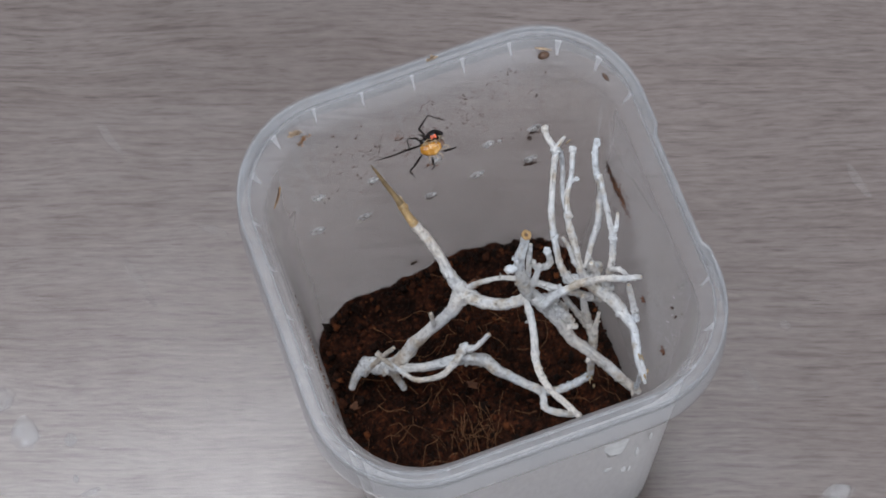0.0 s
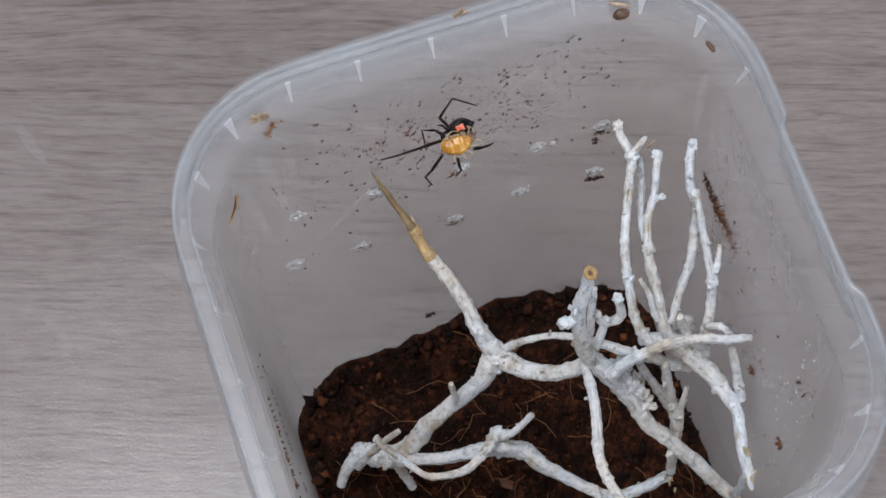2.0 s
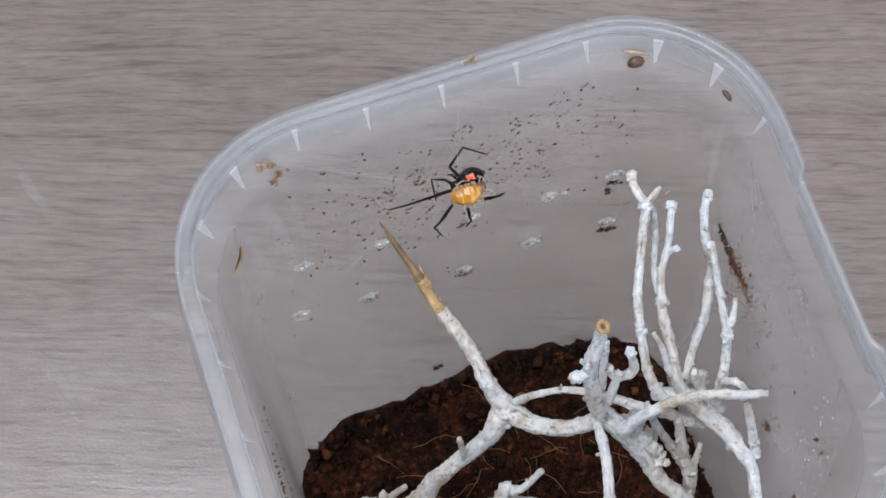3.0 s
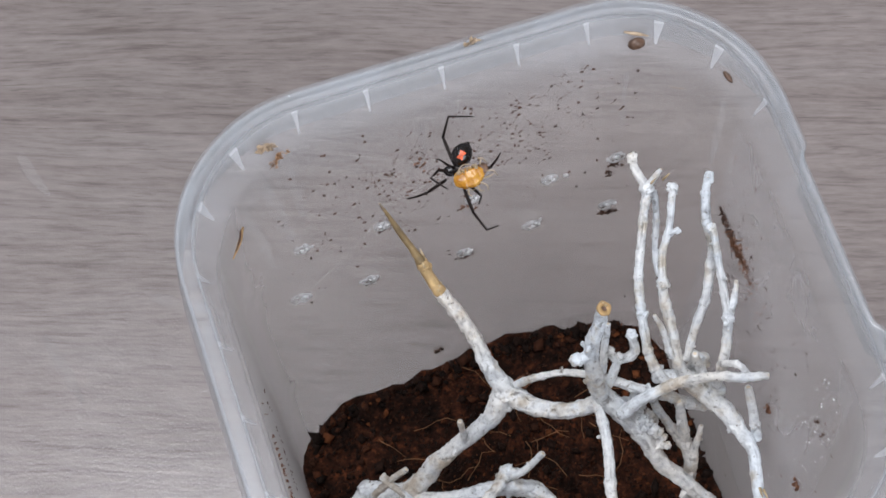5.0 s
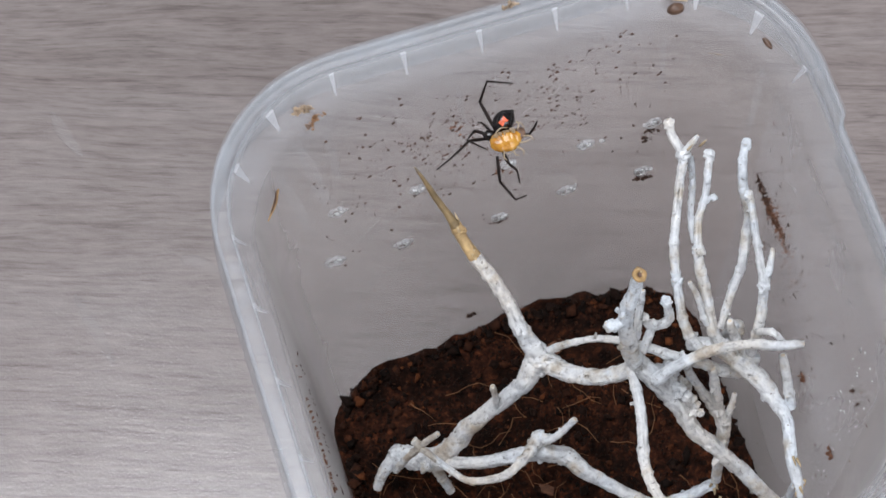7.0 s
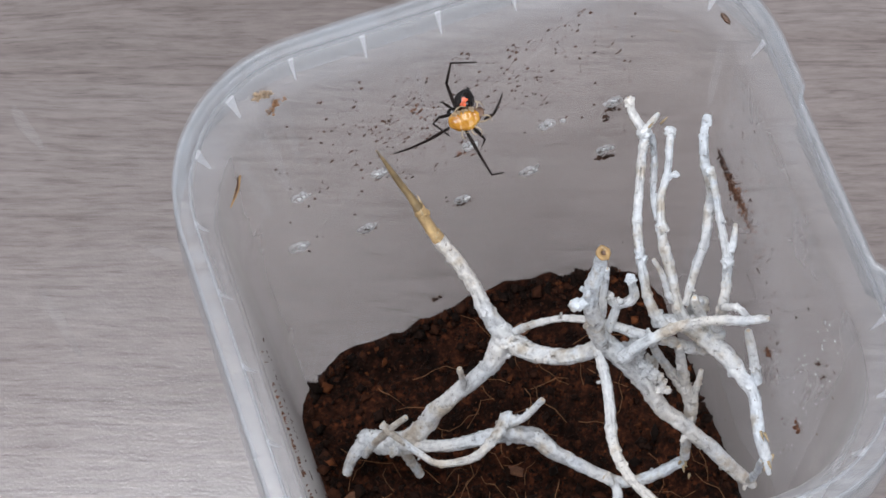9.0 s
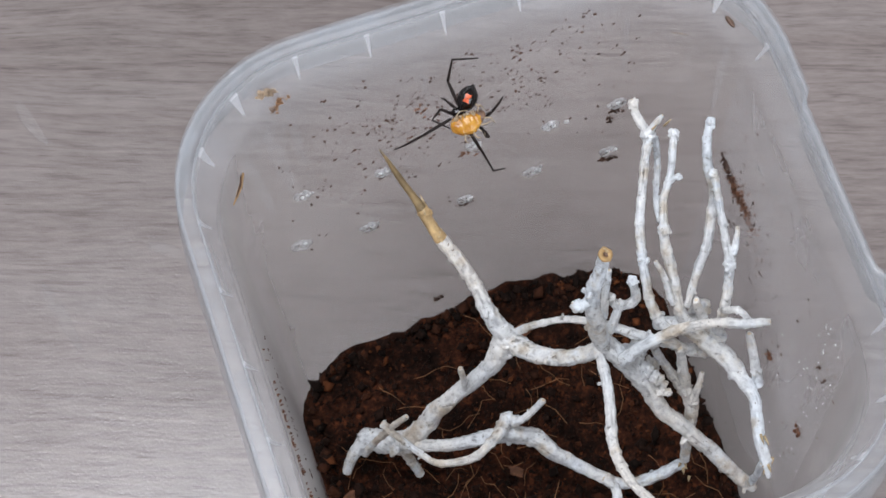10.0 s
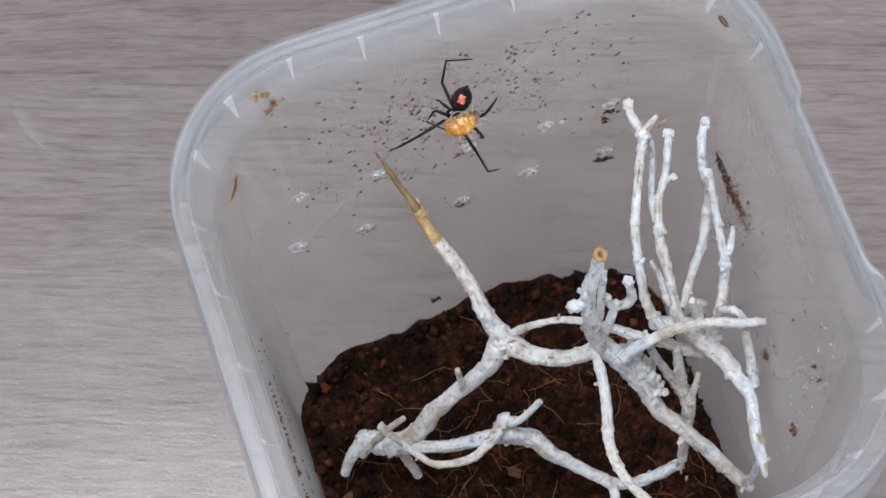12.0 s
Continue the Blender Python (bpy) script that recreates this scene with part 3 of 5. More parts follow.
limb("twig", [(-2.43, 1.26, 4.20, 0.17), (-2.32, 1.08, 3.70, 0.14), (-2.19, 0.88, 3.30, 0.14)], BARK)
limb("limb", [(-2.42, 1.28, 4.40, 0.19), (-1.51, 0.81, 4.80, 0.19), (-0.59, 0.60, 5.10, 0.23), (0.13, 0.37, 5.00, 0.30), (0.64, -0.14, 4.60, 0.21), (1.24, -0.61, 4.20, 0.18), (1.83, -0.91, 4.00, 0.17), (2.45, -0.94, 4.00, 0.18), (3.02, -0.94, 4.20, 0.17)], BARK)
limb("twig", [(-2.71, 1.13, 6.00, 0.10), (-2.29, 0.56, 6.00, 0.10), (-1.93, 0.13, 6.00, 0.11), (-1.29, 0.03, 6.00, 0.13), (-0.83, 0.26, 5.90, 0.14), (-0.46, 0.55, 5.70, 0.20), (-0.23, 0.72, 5.60, 0.23)], BARK)
limb("twig", [(-0.27, 0.65, 5.60, 0.19), (0.02, 0.53, 5.90, 0.11), (0.42, 0.60, 6.40, 0.10)], BARK)
limb("twig", [(-0.48, 0.50, 5.50, 0.21), (0.13, 0.37, 5.00, 0.26)], BARK)
limb("twig", [(-2.71, 1.13, 6.00, 0.11), (-3.02, 1.21, 5.30, 0.10), (-3.24, 1.26, 4.60, 0.11)], BARK)
limb("twig", [(-2.71, 1.13, 6.00, 0.11), (-2.78, 1.27, 6.10, 0.13)], BARK)
limb("twig", [(-2.68, 1.15, 6.00, 0.10), (-2.31, 1.12, 6.50, 0.09)], BARK)
limb("twig", [(-0.97, 1.39, 6.40, 0.10), (-1.02, 1.51, 7.20, 0.08)], BARK)
limb("limb", [(-0.03, 1.64, 7.60, 0.36), (0.42, 1.15, 7.80, 0.28), (0.86, 0.74, 8.10, 0.24), (1.33, 0.59, 8.40, 0.24), (1.66, 0.56, 8.70, 0.28)], BARK)
limb("twig", [(0.20, 1.70, 7.70, 0.13), (0.64, 1.48, 8.40, 0.10), (1.05, 1.31, 8.70, 0.10), (1.45, 1.01, 9.00, 0.11), (1.88, 0.74, 9.00, 0.14), (2.46, 0.40, 8.80, 0.15), (3.00, 0.22, 8.40, 0.15), (3.45, 0.07, 8.00, 0.17), (3.77, -0.01, 8.00, 0.18)], BARK)
limb("limb", [(1.65, 1.01, 12.20, 0.16), (1.54, 0.94, 11.50, 0.19), (1.41, 0.82, 10.60, 0.22), (1.48, 0.68, 9.60, 0.24), (1.65, 0.54, 8.70, 0.27)], BARK)
limb("twig", [(1.44, 0.81, 10.60, 0.17), (1.15, 0.79, 10.60, 0.15), (1.03, 0.85, 10.70, 0.07)], BARK)
limb("twig", [(1.95, 1.36, 10.40, 0.07), (1.84, 1.19, 9.80, 0.11), (1.72, 0.92, 9.20, 0.11)], BARK)
limb("limb", [(1.65, 0.54, 8.70, 0.31), (2.15, 0.11, 7.90, 0.31), (2.42, -0.35, 7.20, 0.25), (2.89, -0.85, 6.40, 0.23), (3.41, -1.28, 5.60, 0.23), (3.88, -1.75, 4.90, 0.21), (4.14, -1.98, 4.50, 0.15)], BARK)
limb("limb", [(3.86, -2.73, 7.80, 0.07), (3.88, -2.37, 8.00, 0.16), (3.92, -1.94, 8.20, 0.17), (4.03, -1.39, 8.40, 0.17), (4.00, -0.99, 8.50, 0.21), (3.78, -0.46, 8.60, 0.26), (3.49, 0.03, 8.70, 0.26)], BARK)
limb("twig", [(3.85, -2.40, 7.70, 0.10), (3.87, -2.28, 6.40, 0.10), (4.00, -1.99, 5.00, 0.12)], BARK)
limb("twig", [(4.21, -1.08, 8.40, 0.15), (4.21, -0.72, 8.90, 0.13), (4.21, -0.37, 9.40, 0.12)], BARK)
limb("twig", [(1.48, 0.50, 8.70, 0.14), (1.38, -0.34, 8.80, 0.15), (1.10, -1.36, 8.90, 0.15), (1.09, -2.04, 8.90, 0.14), (1.33, -2.67, 8.90, 0.13), (1.66, -3.28, 8.85, 0.12)], BARK)
limb("twig", [(2.68, 0.55, 9.00, 0.20), (3.19, 0.36, 8.90, 0.24), (3.51, 0.08, 8.70, 0.28), (3.88, -0.04, 8.70, 0.20)], BARK)
limb("twig", [(3.38, 4.14, 11.40, 0.09), (3.38, 3.93, 11.20, 0.12), (3.47, 3.52, 11.00, 0.14), (3.34, 3.21, 10.90, 0.13), (3.07, 2.64, 10.60, 0.12), (2.84, 2.11, 10.30, 0.13), (2.71, 1.54, 10.00, 0.13), (2.62, 1.01, 9.60, 0.14), (2.70, 0.65, 9.20, 0.15), (2.84, 0.37, 9.00, 0.16)], BARK)
limb("twig", [(3.47, 3.52, 11.00, 0.11), (3.62, 3.59, 11.20, 0.10), (3.79, 3.65, 11.40, 0.06)], BARK)
limb("twig", [(3.64, 3.53, 10.80, 0.09), (3.52, 3.03, 10.50, 0.09), (3.36, 2.60, 10.20, 0.09), (3.28, 2.15, 10.00, 0.10)], BARK)
limb("twig", [(3.87, 3.26, 11.50, 0.07), (3.78, 3.03, 11.40, 0.11), (3.58, 2.60, 11.10, 0.10), (3.32, 2.21, 10.80, 0.11), (3.20, 1.77, 10.50, 0.14), (3.16, 1.27, 10.00, 0.15), (3.14, 0.83, 9.60, 0.16), (3.18, 0.49, 9.20, 0.18), (3.36, 0.24, 8.80, 0.22)], BARK)
limb("twig", [(3.51, 2.52, 11.00, 0.10), (3.70, 2.45, 11.20, 0.05)], BARK)
limb("twig", [(2.84, 1.25, 10.40, 0.06), (2.96, 1.03, 10.00, 0.09), (3.04, 0.66, 9.50, 0.10)], BARK)
limb("twig", [(4.48, 3.00, 12.10, 0.11), (4.28, 2.66, 12.00, 0.12), (4.19, 2.28, 11.60, 0.13), (4.16, 1.86, 11.20, 0.13), (3.93, 1.36, 10.60, 0.13), (3.63, 0.99, 10.00, 0.12), (3.29, 0.56, 9.40, 0.11)], BARK)
limb("twig", [(4.20, 2.07, 11.90, 0.09), (4.16, 1.68, 11.60, 0.10), (4.12, 1.12, 11.00, 0.11), (4.10, 0.72, 10.60, 0.13), (4.00, 0.41, 10.20, 0.14), (3.82, 0.09, 9.80, 0.15), (3.75, 0.01, 9.00, 0.15)], BARK)
limb("twig", [(4.42, 1.20, 11.00, 0.06), (4.27, 0.91, 10.80, 0.10), (4.09, 0.63, 10.60, 0.10)], BARK)
limb("twig", [(4.43, -0.57, 10.40, 0.10), (4.11, -0.41, 10.20, 0.13), (3.57, -0.10, 9.90, 0.13), (2.90, 0.14, 9.40, 0.15), (2.36, 0.18, 9.10, 0.16), (1.87, 0.18, 8.60, 0.20)], BARK)
limb("twig", [(4.14, -0.38, 10.20, 0.08), (4.00, -0.15, 10.30, 0.10), (3.78, 0.06, 10.00, 0.09)], BARK)
limb("twig", [(3.41, 0.47, 9.80, 0.10), (3.51, 0.34, 9.30, 0.13), (3.64, 0.06, 8.80, 0.14)], BARK)
limb("twig", [(1.90, 1.13, 9.60, 0.11), (2.04, 0.98, 9.40, 0.13), (2.38, 0.98, 9.50, 0.14), (2.37, 1.17, 10.00, 0.11)], BARK)
limb("twig", [(2.04, 0.98, 9.40, 0.12), (1.76, 0.68, 9.00, 0.13)], BARK)
limb("twig", [(2.54, 0.27, 8.60, 0.12), (2.87, 0.05, 7.40, 0.13), (3.14, -0.16, 6.70, 0.20), (3.23, -0.42, 6.30, 0.21), (3.14, -0.71, 5.40, 0.17), (3.02, -0.95, 4.50, 0.15)], BARK)
limb("twig", [(3.04, 0.11, 8.40, 0.13), (3.16, -0.15, 7.00, 0.16)], BARK)
limb("twig", [(3.49, -0.15, 7.30, 0.07), (3.39, -0.29, 7.00, 0.10), (3.28, -0.38, 6.50, 0.14)], BARK)
limb("twig", [(1.34, -0.77, 4.30, 0.15), (1.51, -1.03, 4.20, 0.15), (1.45, -1.43, 4.20, 0.15), (1.96, -1.77, 4.20, 0.14), (2.20, -1.86, 4.20, 0.14)], BARK)


def bark_lump(at, r, seed, material=BARK):
    """A knobbly swelling of the bark."""
    bm = bmesh.new()
    ellipsoid(bm, Vector(at) * CM, (r * CM, r * CM, r * CM), sub=4)
    for v in bm.verts:
        d = v.co - Vector(at) * CM
        n = d.normalized()
        v.co += n * r * CM * max(0.75, min(1.0, r / 0.2)) * (0.6 * noise.noise(n * 1.7 + Vector((seed, 0, 0))) + 0.35 * abs(noise.noise(n * 3.8 + Vector((0, seed, 0)))) + 0.10 * noise.noise(n * 9) - 0.2)
    part("bark_lump", smooth(bm), material, branch)


def splinters(at, way, n, ln, r, seed):
    """Bare broken wood fibres at the end of a twig."""
    rnd = random.Random(seed)
    for _ in range(n):
        bm = bmesh.new()
        d = Vector(way) + Vector([rnd.gauss(0, 0.25) for _ in range(3)])
        a = Vector(at) + Vector([rnd.gauss(0, 1) * r for _ in range(3)])
        k = ln * rnd.uniform(0.5, 1.1)
        tube(bm, [[*(a * CM), r * 0.45 * CM], [*((a + d * k * 0.5) * CM), r * 0.4 * CM], [*((a + d * k) * CM), r * 0.08 * CM]], 6, 0.1, seed)
        part("splinter", smooth(bm), SPLINTER, branch, "bare tan broken wood")


splinters((3.87, -2.42, 7.95), (-0.05, -0.9, -0.3), 4, 0.34, 0.075, 1)
splinters((3.90, -2.05, 8.27), (-0.05, -0.8, 0.1), 2, 0.30, 0.06, 4)
splinters((2.98, -1.02, 4.35), (-0.2, -0.5, -0.5), 5, 0.2, 0.07, 2)
splinters((-0.95, 3.84, 9.98), (-0.28, 0.62, 0.55), 6, 0.17, 0.06, 8)
splinters((-0.80, 3.46, 9.60), (0.12, -0.45, -0.4), 5, 0.15, 0.065, 9)
splinters((3.62, 3.60, 11.22), (0.6, 0.25, 0.75), 3, 0.26, 0.05, 3)

bark_lump((-0.03, 1.64, 7.62), 0.23, 51)
bark_lump((1.66, 0.55, 8.72), 0.21, 52)
bark_lump((2.25, 0.45, 8.0), 0.24, 3)
bark_lump((2.55, 0.25, 7.6), 0.17, 5)
bark_lump((1.12, 0.80, 10.6), 0.13, 7)
bark_lump((-2.55, 1.42, 4.25), 0.27, 9)
bark_lump((3.6, 0.65, 8.8), 0.24, 11)
# the crusty swelling along the thick limb
for i in range(13):
    u = i / 12
    bark_lump((2.22 + 0.42 * u + 0.05 * math.sin(9 * i), 0.16 - 0.46 * u + 0.05 * math.cos(7 * i), 8.25 - 0.85 * u + 0.05 * math.sin(5 * i)), 0.085 + 0.05 * (0.5 + 0.5 * math.sin(4.1 * i)), 20 + i)
bark_lump((2.37, 1.17, 10.0), 0.11, 41)
bark_lump((1.92, 1.12, 9.6), 0.10, 42)
bark_lump((2.08, 0.98, 9.42), 0.12, 43)
# knobs of bark at the twigs' ends and joints
for i, (x, y, z, r) in enumerate(((3.38, 4.08, 11.35, 0.135), (3.47, 3.50, 11.02, 0.17), (3.85, 3.20, 11.48, 0.12), (3.69, 2.45, 11.18, 0.085), (3.56, 2.52, 11.06, 0.12),
                                  (4.44, 2.92, 12.07, 0.115), (4.17, 2.02, 11.85, 0.12), (3.20, 1.77, 10.50, 0.15), (4.09, 0.66, 10.62, 0.15), (2.70, 1.50, 9.98, 0.14))):
    bark_lump((x, y, z), 0.86 * r, 60 + 3 * i)
bark_lump((-0.93, 3.79, 9.93), 0.135, 13, TAN_WOOD)
bark_lump((-0.98, 3.90, 10.06), 0.10, 17, SPIKE_WOOD)


def cut_end(at, way, r):
    """The bare sawn end of the stub, a ring with a hollow pith."""
    bm = bmesh.new()
    rows = []
    for rad, h in ((1.02, -0.10), (1.06, 0.0), (0.98, 0.05), (0.62, 0.045), (0.45, 0.02), (0.36, -0.03), (0.02, -0.04)):
        rows.append([bm.verts.new((rad * r * (1 + 0.3 * noise.noise(Vector((math.cos(a), math.sin(a), rad)) * 2)) * math.cos(a), rad * r * (1 + 0.3 * noise.noise(Vector((math.sin(a), rad, math.cos(a))) * 2)) * math.sin(a), (h + 0.12 * noise.noise(Vector((math.cos(a), rad, math.sin(a))) * 3)) * r * 3)) for a in [2 * math.pi * k / 16 for k in range(16)]])
    for a, b in zip(rows, rows[1:]):
        for k in range(16):
            f = bm.faces.new((a[k], a[(k + 1) % 16], b[(k + 1) % 16], b[k]))
            f.material_index = int(b is rows[-1])
    bmesh.ops.recalc_face_normals(bm, faces=bm.faces[:])
    ob = part("cut_end", smooth(bm), [CUT_WOOD, SEED], branch, "bare tan cut end with a hollow pith")
    ob.matrix_basis = Matrix.Translation(Vector(at) * CM) @ Vector(way).to_track_quat("Z", "Y").to_matrix().to_4x4()


splinters((1.66, 1.02, 12.27), (0.1, 0.05, 0.8), 4, 0.16, 0.06, 6)
cut_end((1.67, 0.99, 12.275), (0.30, -0.10, 0.7), 0.00135)


# ---- marks on the tub: vent holes, dirt, chaff ----
def back_y(z, x=0.0):
    """The inside of the far wall, with its rounded corners."""
    c = inner(z) - corner(z)
    d = max(0.0, abs(x) - c)
    return c + math.sqrt(max(corner(z) ** 2 - d * d, 0.1))


tub_ob = bpy.data.objects["plastic_tub"]


def vent_hole(x, z, seed):
    """A hole melted through the wall: an uneven ring of plastic with a bead."""
    rnd = random.Random(seed)
    bm = bmesh.new()
    r0, rings = rnd.uniform(0.10, 0.15), []
    for k in range(14):
        a = 2 * math.pi * k / 14
        rr = r0 * (1 + 0.35 * noise.noise(Vector((math.cos(a), math.sin(a), seed * 1.3))))
        tk = 0.030 + 0.03 * noise.noise(Vector((math.cos(a) * 2, math.sin(a) * 2, seed)))
        c = Vector((math.cos(a) * rr * 1.25, 0, math.sin(a) * rr * 1.2))
        out = c.normalized()
        rings.append([bm.verts.new((c + out * tk * math.cos(b) + Vector((0, 1, 0)) * tk * 1.3 * math.sin(b)) * CM) for b in [2 * math.pi * j / 6 for j in range(6)]])
    for i in range(14):
        for j in range(6):
            bm.faces.new((rings[i][j], rings[i][(j + 1) % 6], rings[(i + 1) % 14][(j + 1) % 6], rings[(i + 1) % 14][j]))
    for k in range(6):
        ellipsoid(bm, Vector((rnd.gauss(0, 0.10), -0.03, rnd.uniform(0.0, 0.24))) * CM, [rnd.uniform(0.025, 0.065) * CM, rnd.uniform(0.02, 0.05) * CM, rnd.uniform(0.04, 0.11) * CM], sub=2, rough=0.4, seed=seed + k)
    bmesh.ops.recalc_face_normals(bm, faces=bm.faces[:])
    ob = part("vent_hole", smooth(bm), BUMP_PLASTIC, tub_ob, "melted air hole with a clear bead")
    ob.matrix_basis = pose(x * CM, (back_y(z, x) - 0.03) * CM, z * CM, 3)
    # white beads painted in as glints, and a thin dark stripe in the slit
    bm = bmesh.new()
    for _ in range(3):
        ellipsoid(bm, Vector((rnd.gauss(0.02, 0.05), -0.05, rnd.uniform(0.02, 0.16))) * CM, [rnd.uniform(0.015, 0.05) * CM, 0.02 * CM, rnd.uniform(0.02, 0.055) * CM], sub=2, rough=0.8, seed=seed * 3.7)
    part("bead", smooth(bm), RESIDUE_AND_GLINT, ob, "whitened bead of cooled plastic")
    bm = bmesh.new()
    for _ in range(5):
        u = rnd.uniform(-1, 1)
        ellipsoid(bm, Vector((u * r0 * 0.9, -0.02, -0.03 + 0.05 * u + rnd.gauss(0, 0.02))) * CM, [rnd.uniform(0.015, 0.045) * CM, 0.012 * CM, rnd.uniform(0.008, 0.02) * CM], sub=1, rough=0.8, seed=seed * 2.9)
    part("grime", bm, GREY_STRIPE, ob, "thin dark grime in the slit")


for i, (x, z) in enumerate([(-3.32, 8.86), (-1.9, 8.46), (0.09, 8.37), (1.53, 8.67), (3.1, 8.67), (-3.11, 10.76), (-1.5, 10.56), (0.33, 10.52), (1.9, 10.37), (3.25, 10.63)]):
    vent_hole(x, z, i + 2)


def clump(name, places, r, material, label, category, seed=0, flat=0.5):
    """Crumbs stuck together on the wall."""
    rnd = random.Random(seed)
    bm = bmesh.new()
    for x, y, z in places:
        for _ in range(6):
            s = [r * rnd.uniform(0.15, 0.8) * CM for _ in range(3)]
            c = [c + rnd.gauss(0, 0.7) * r for c in (x, 0, z)]
            ellipsoid(bm, (c[0] * CM, (y + c[1] * 0.3) * CM, c[2] * CM), s, Euler([rnd.uniform(0, 3) for _ in range(3)]).to_matrix().to_4x4(), 1, 0.9, rnd.uniform(0, 50))
    return tagged(part(name, bm, material), label, category)


def strewn(x, z, n, sx, sz, seed, slope=0.0):
    rnd = random.Random(seed)
    out = []
    for _ in range(n):
        dx = rnd.gauss(0, sx)
        zz = z + rnd.gauss(0, sz) + slope * dx
        out.append((x + dx, back_y(zz, x + dx) - 0.02, zz))
    return out


def on_step(x, y, z, n, seed, wide=1.0):
    rnd = random.Random(seed)
    return [(x + rnd.gauss(0, 0.09) * wide, y + rnd.gauss(0, 0.02), z + rnd.gauss(0, 0.06) * wide) for _ in range(n)]


clump("dirt_clump", strewn(3.13, 8.30, 9, 0.10, 0.02, 1, 0.25), 0.045, DARK_DIRT, "dark brown dirt smear on the tub wall", "dirt")
clump("dirt_clump", strewn(3.2, 10.33, 5, 0.06, 0.03, 2) + strewn(3.12, 9.9, 6, 0.03, 0.12, 3), 0.04, DARK_DIRT, "dark brown crumbs trailing down the tub wall", "dirt")
clump("dirt_clump", strewn(0.15, 8.15, 6, 0.10, 0.03, 12), 0.03, DARK_DIRT, "thin dark dirt below an air hole", "dirt")
clump("dirt_clump", strewn(-1.5, 10.38, 5, 0.07, 0.03, 13), 0.03, DARK_DIRT, "thin dark dirt below an air hole", "dirt")
clump("dirt_clump", strewn(-1.85, 8.30, 5, 0.09, 0.02, 14), 0.028, DARK_DIRT, "thin dark dirt below an air hole", "dirt")
clump("dirt_clump", strewn(0.12, 10.3, 7, 0.10, 0.06, 15), 0.028, RUST_DIRT, "brown dirt below an air hole", "dirt")
clump("chaff_clump", on_step(-3.41, 4.82, 14.86, 16, 4), 0.05, PALE_CHAFF, "pale tan chaff stuck high on the tub wall", "debris")
clump("chaff_clump", on_step(-3.13, 4.72, 14.56, 9, 5), 0.04, CHAFF_DARK, "brown crumbs stuck high on the tub wall", "debris")
clump("chaff_clump", on_step(-3.30, 4.66, 14.40, 4, 6, 0.4), 0.03, CHAFF_DARK, "brown crumbs stuck high on the tub wall", "debris")
clump("chaff_clump", strewn(-0.62, 12.5, 9, 0.10, 0.12, 16), 0.022, RUST_DIRT, "small reddish crumbs on the tub wall", "debris")
clump("chaff_clump", strewn(-1.2, 12.5, 3, 0.04, 0.05, 17), 0.030, DARK_DIRT, "small dark crumb on the tub wall", "debris")
clump("dirt_clump", [(-0.72 + 0.06 * k, back_y(4.1) - 0.02, 4.08 + 0.02 * (k % 2)) for k in range(3)], 0.06, DARK_DIRT, "single dark crumb low on the tub wall", "dirt")
clump("chaff_clump", [(0.50 + 0.05 * k, 5.33, 15.45) for k in range(5)], 0.05, PALE_CHAFF, "pale tan chaff caught on the tub rim", "debris")


def right_strewn(y, z, n, sy, sz, seed, slope=0.0):
    return [(inner(zz) - 0.02, y + d, zz) for (d, _, zz) in [(p[0], 0, p[2]) for p in strewn(0, z, n, sy, sz, seed, slope)]]


clump("dirt_streak", right_strewn(2.35, 11.05, 55, 0.20, 0.09, 7, 0.05), 0.026, DARK_DIRT, "dark brown soil streak on the tub wall behind the twigs", "dirt")
clump("dirt_streak", right_strewn(1.75, 11.05, 150, 0.27, 0.11, 8, -0.1), 0.024, RUST_DIRT, "reddish brown soil streak on the tub wall behind the twigs", "dirt")
clump("dirt_streak", right_strewn(1.25, 11.1, 50, 0.35, 0.28, 9, 0.3), 0.016, RUST_DIRT, "reddish brown soil streak on the tub wall behind the twigs", "dirt")
clump("dirt_streak", [(-inner(z) + 0.02, y, z) for y, _, z in strewn(-1.2, 13.45, 70, 0.75, 0.06, 31)], 0.022, RUST_DIRT, "thin brown grime line high on the tub wall", "dirt")
clump("dirt_clump", right_strewn(-0.71, 8.92, 4, 0.10, 0.06, 10), 0.05, RUST_DIRT, "brown flake on the tub wall", "dirt")
clump("dirt_clump", right_strewn(-2.18, 11.62, 6, 0.13, 0.04, 11), 0.03, DARK_DIRT, "thin dark flake on the tub wall", "dirt")
clump("dirt_clump", right_strewn(-2.24, 8.69, 5, 0.10, 0.06, 18), 0.05, RUST_DIRT, "brown flake on the tub wall", "dirt")


def seed_husk(m, size, material, label):
    bm = bmesh.new()
    ellipsoid(bm, (0, 0, 0), [s * CM for s in size], sub=3, rough=0.12, seed=size[0] * 9)
    for v in bm.verts:
        if v.co.y < 0 and abs(v.co.z) < 0.02 * CM:
            v.co.y *= 0.75
    ob = tagged(part("seed", smooth(bm), material), label, "seed")
    ob.matrix_basis = m


seed_husk(pose(3.50 * CM, 4.66 * CM, 14.84 * CM, 0, 8, 0), (0.165, 0.10, 0.13), SEED, "grey-brown round seed stuck near the tub rim")
seed_husk(pose(4.79 * CM, 3.49 * CM, 14.88 * CM, 0, 20, -68), (0.13, 0.05, 0.05), SEED, "slim glossy brown seed stuck in the tub corner")


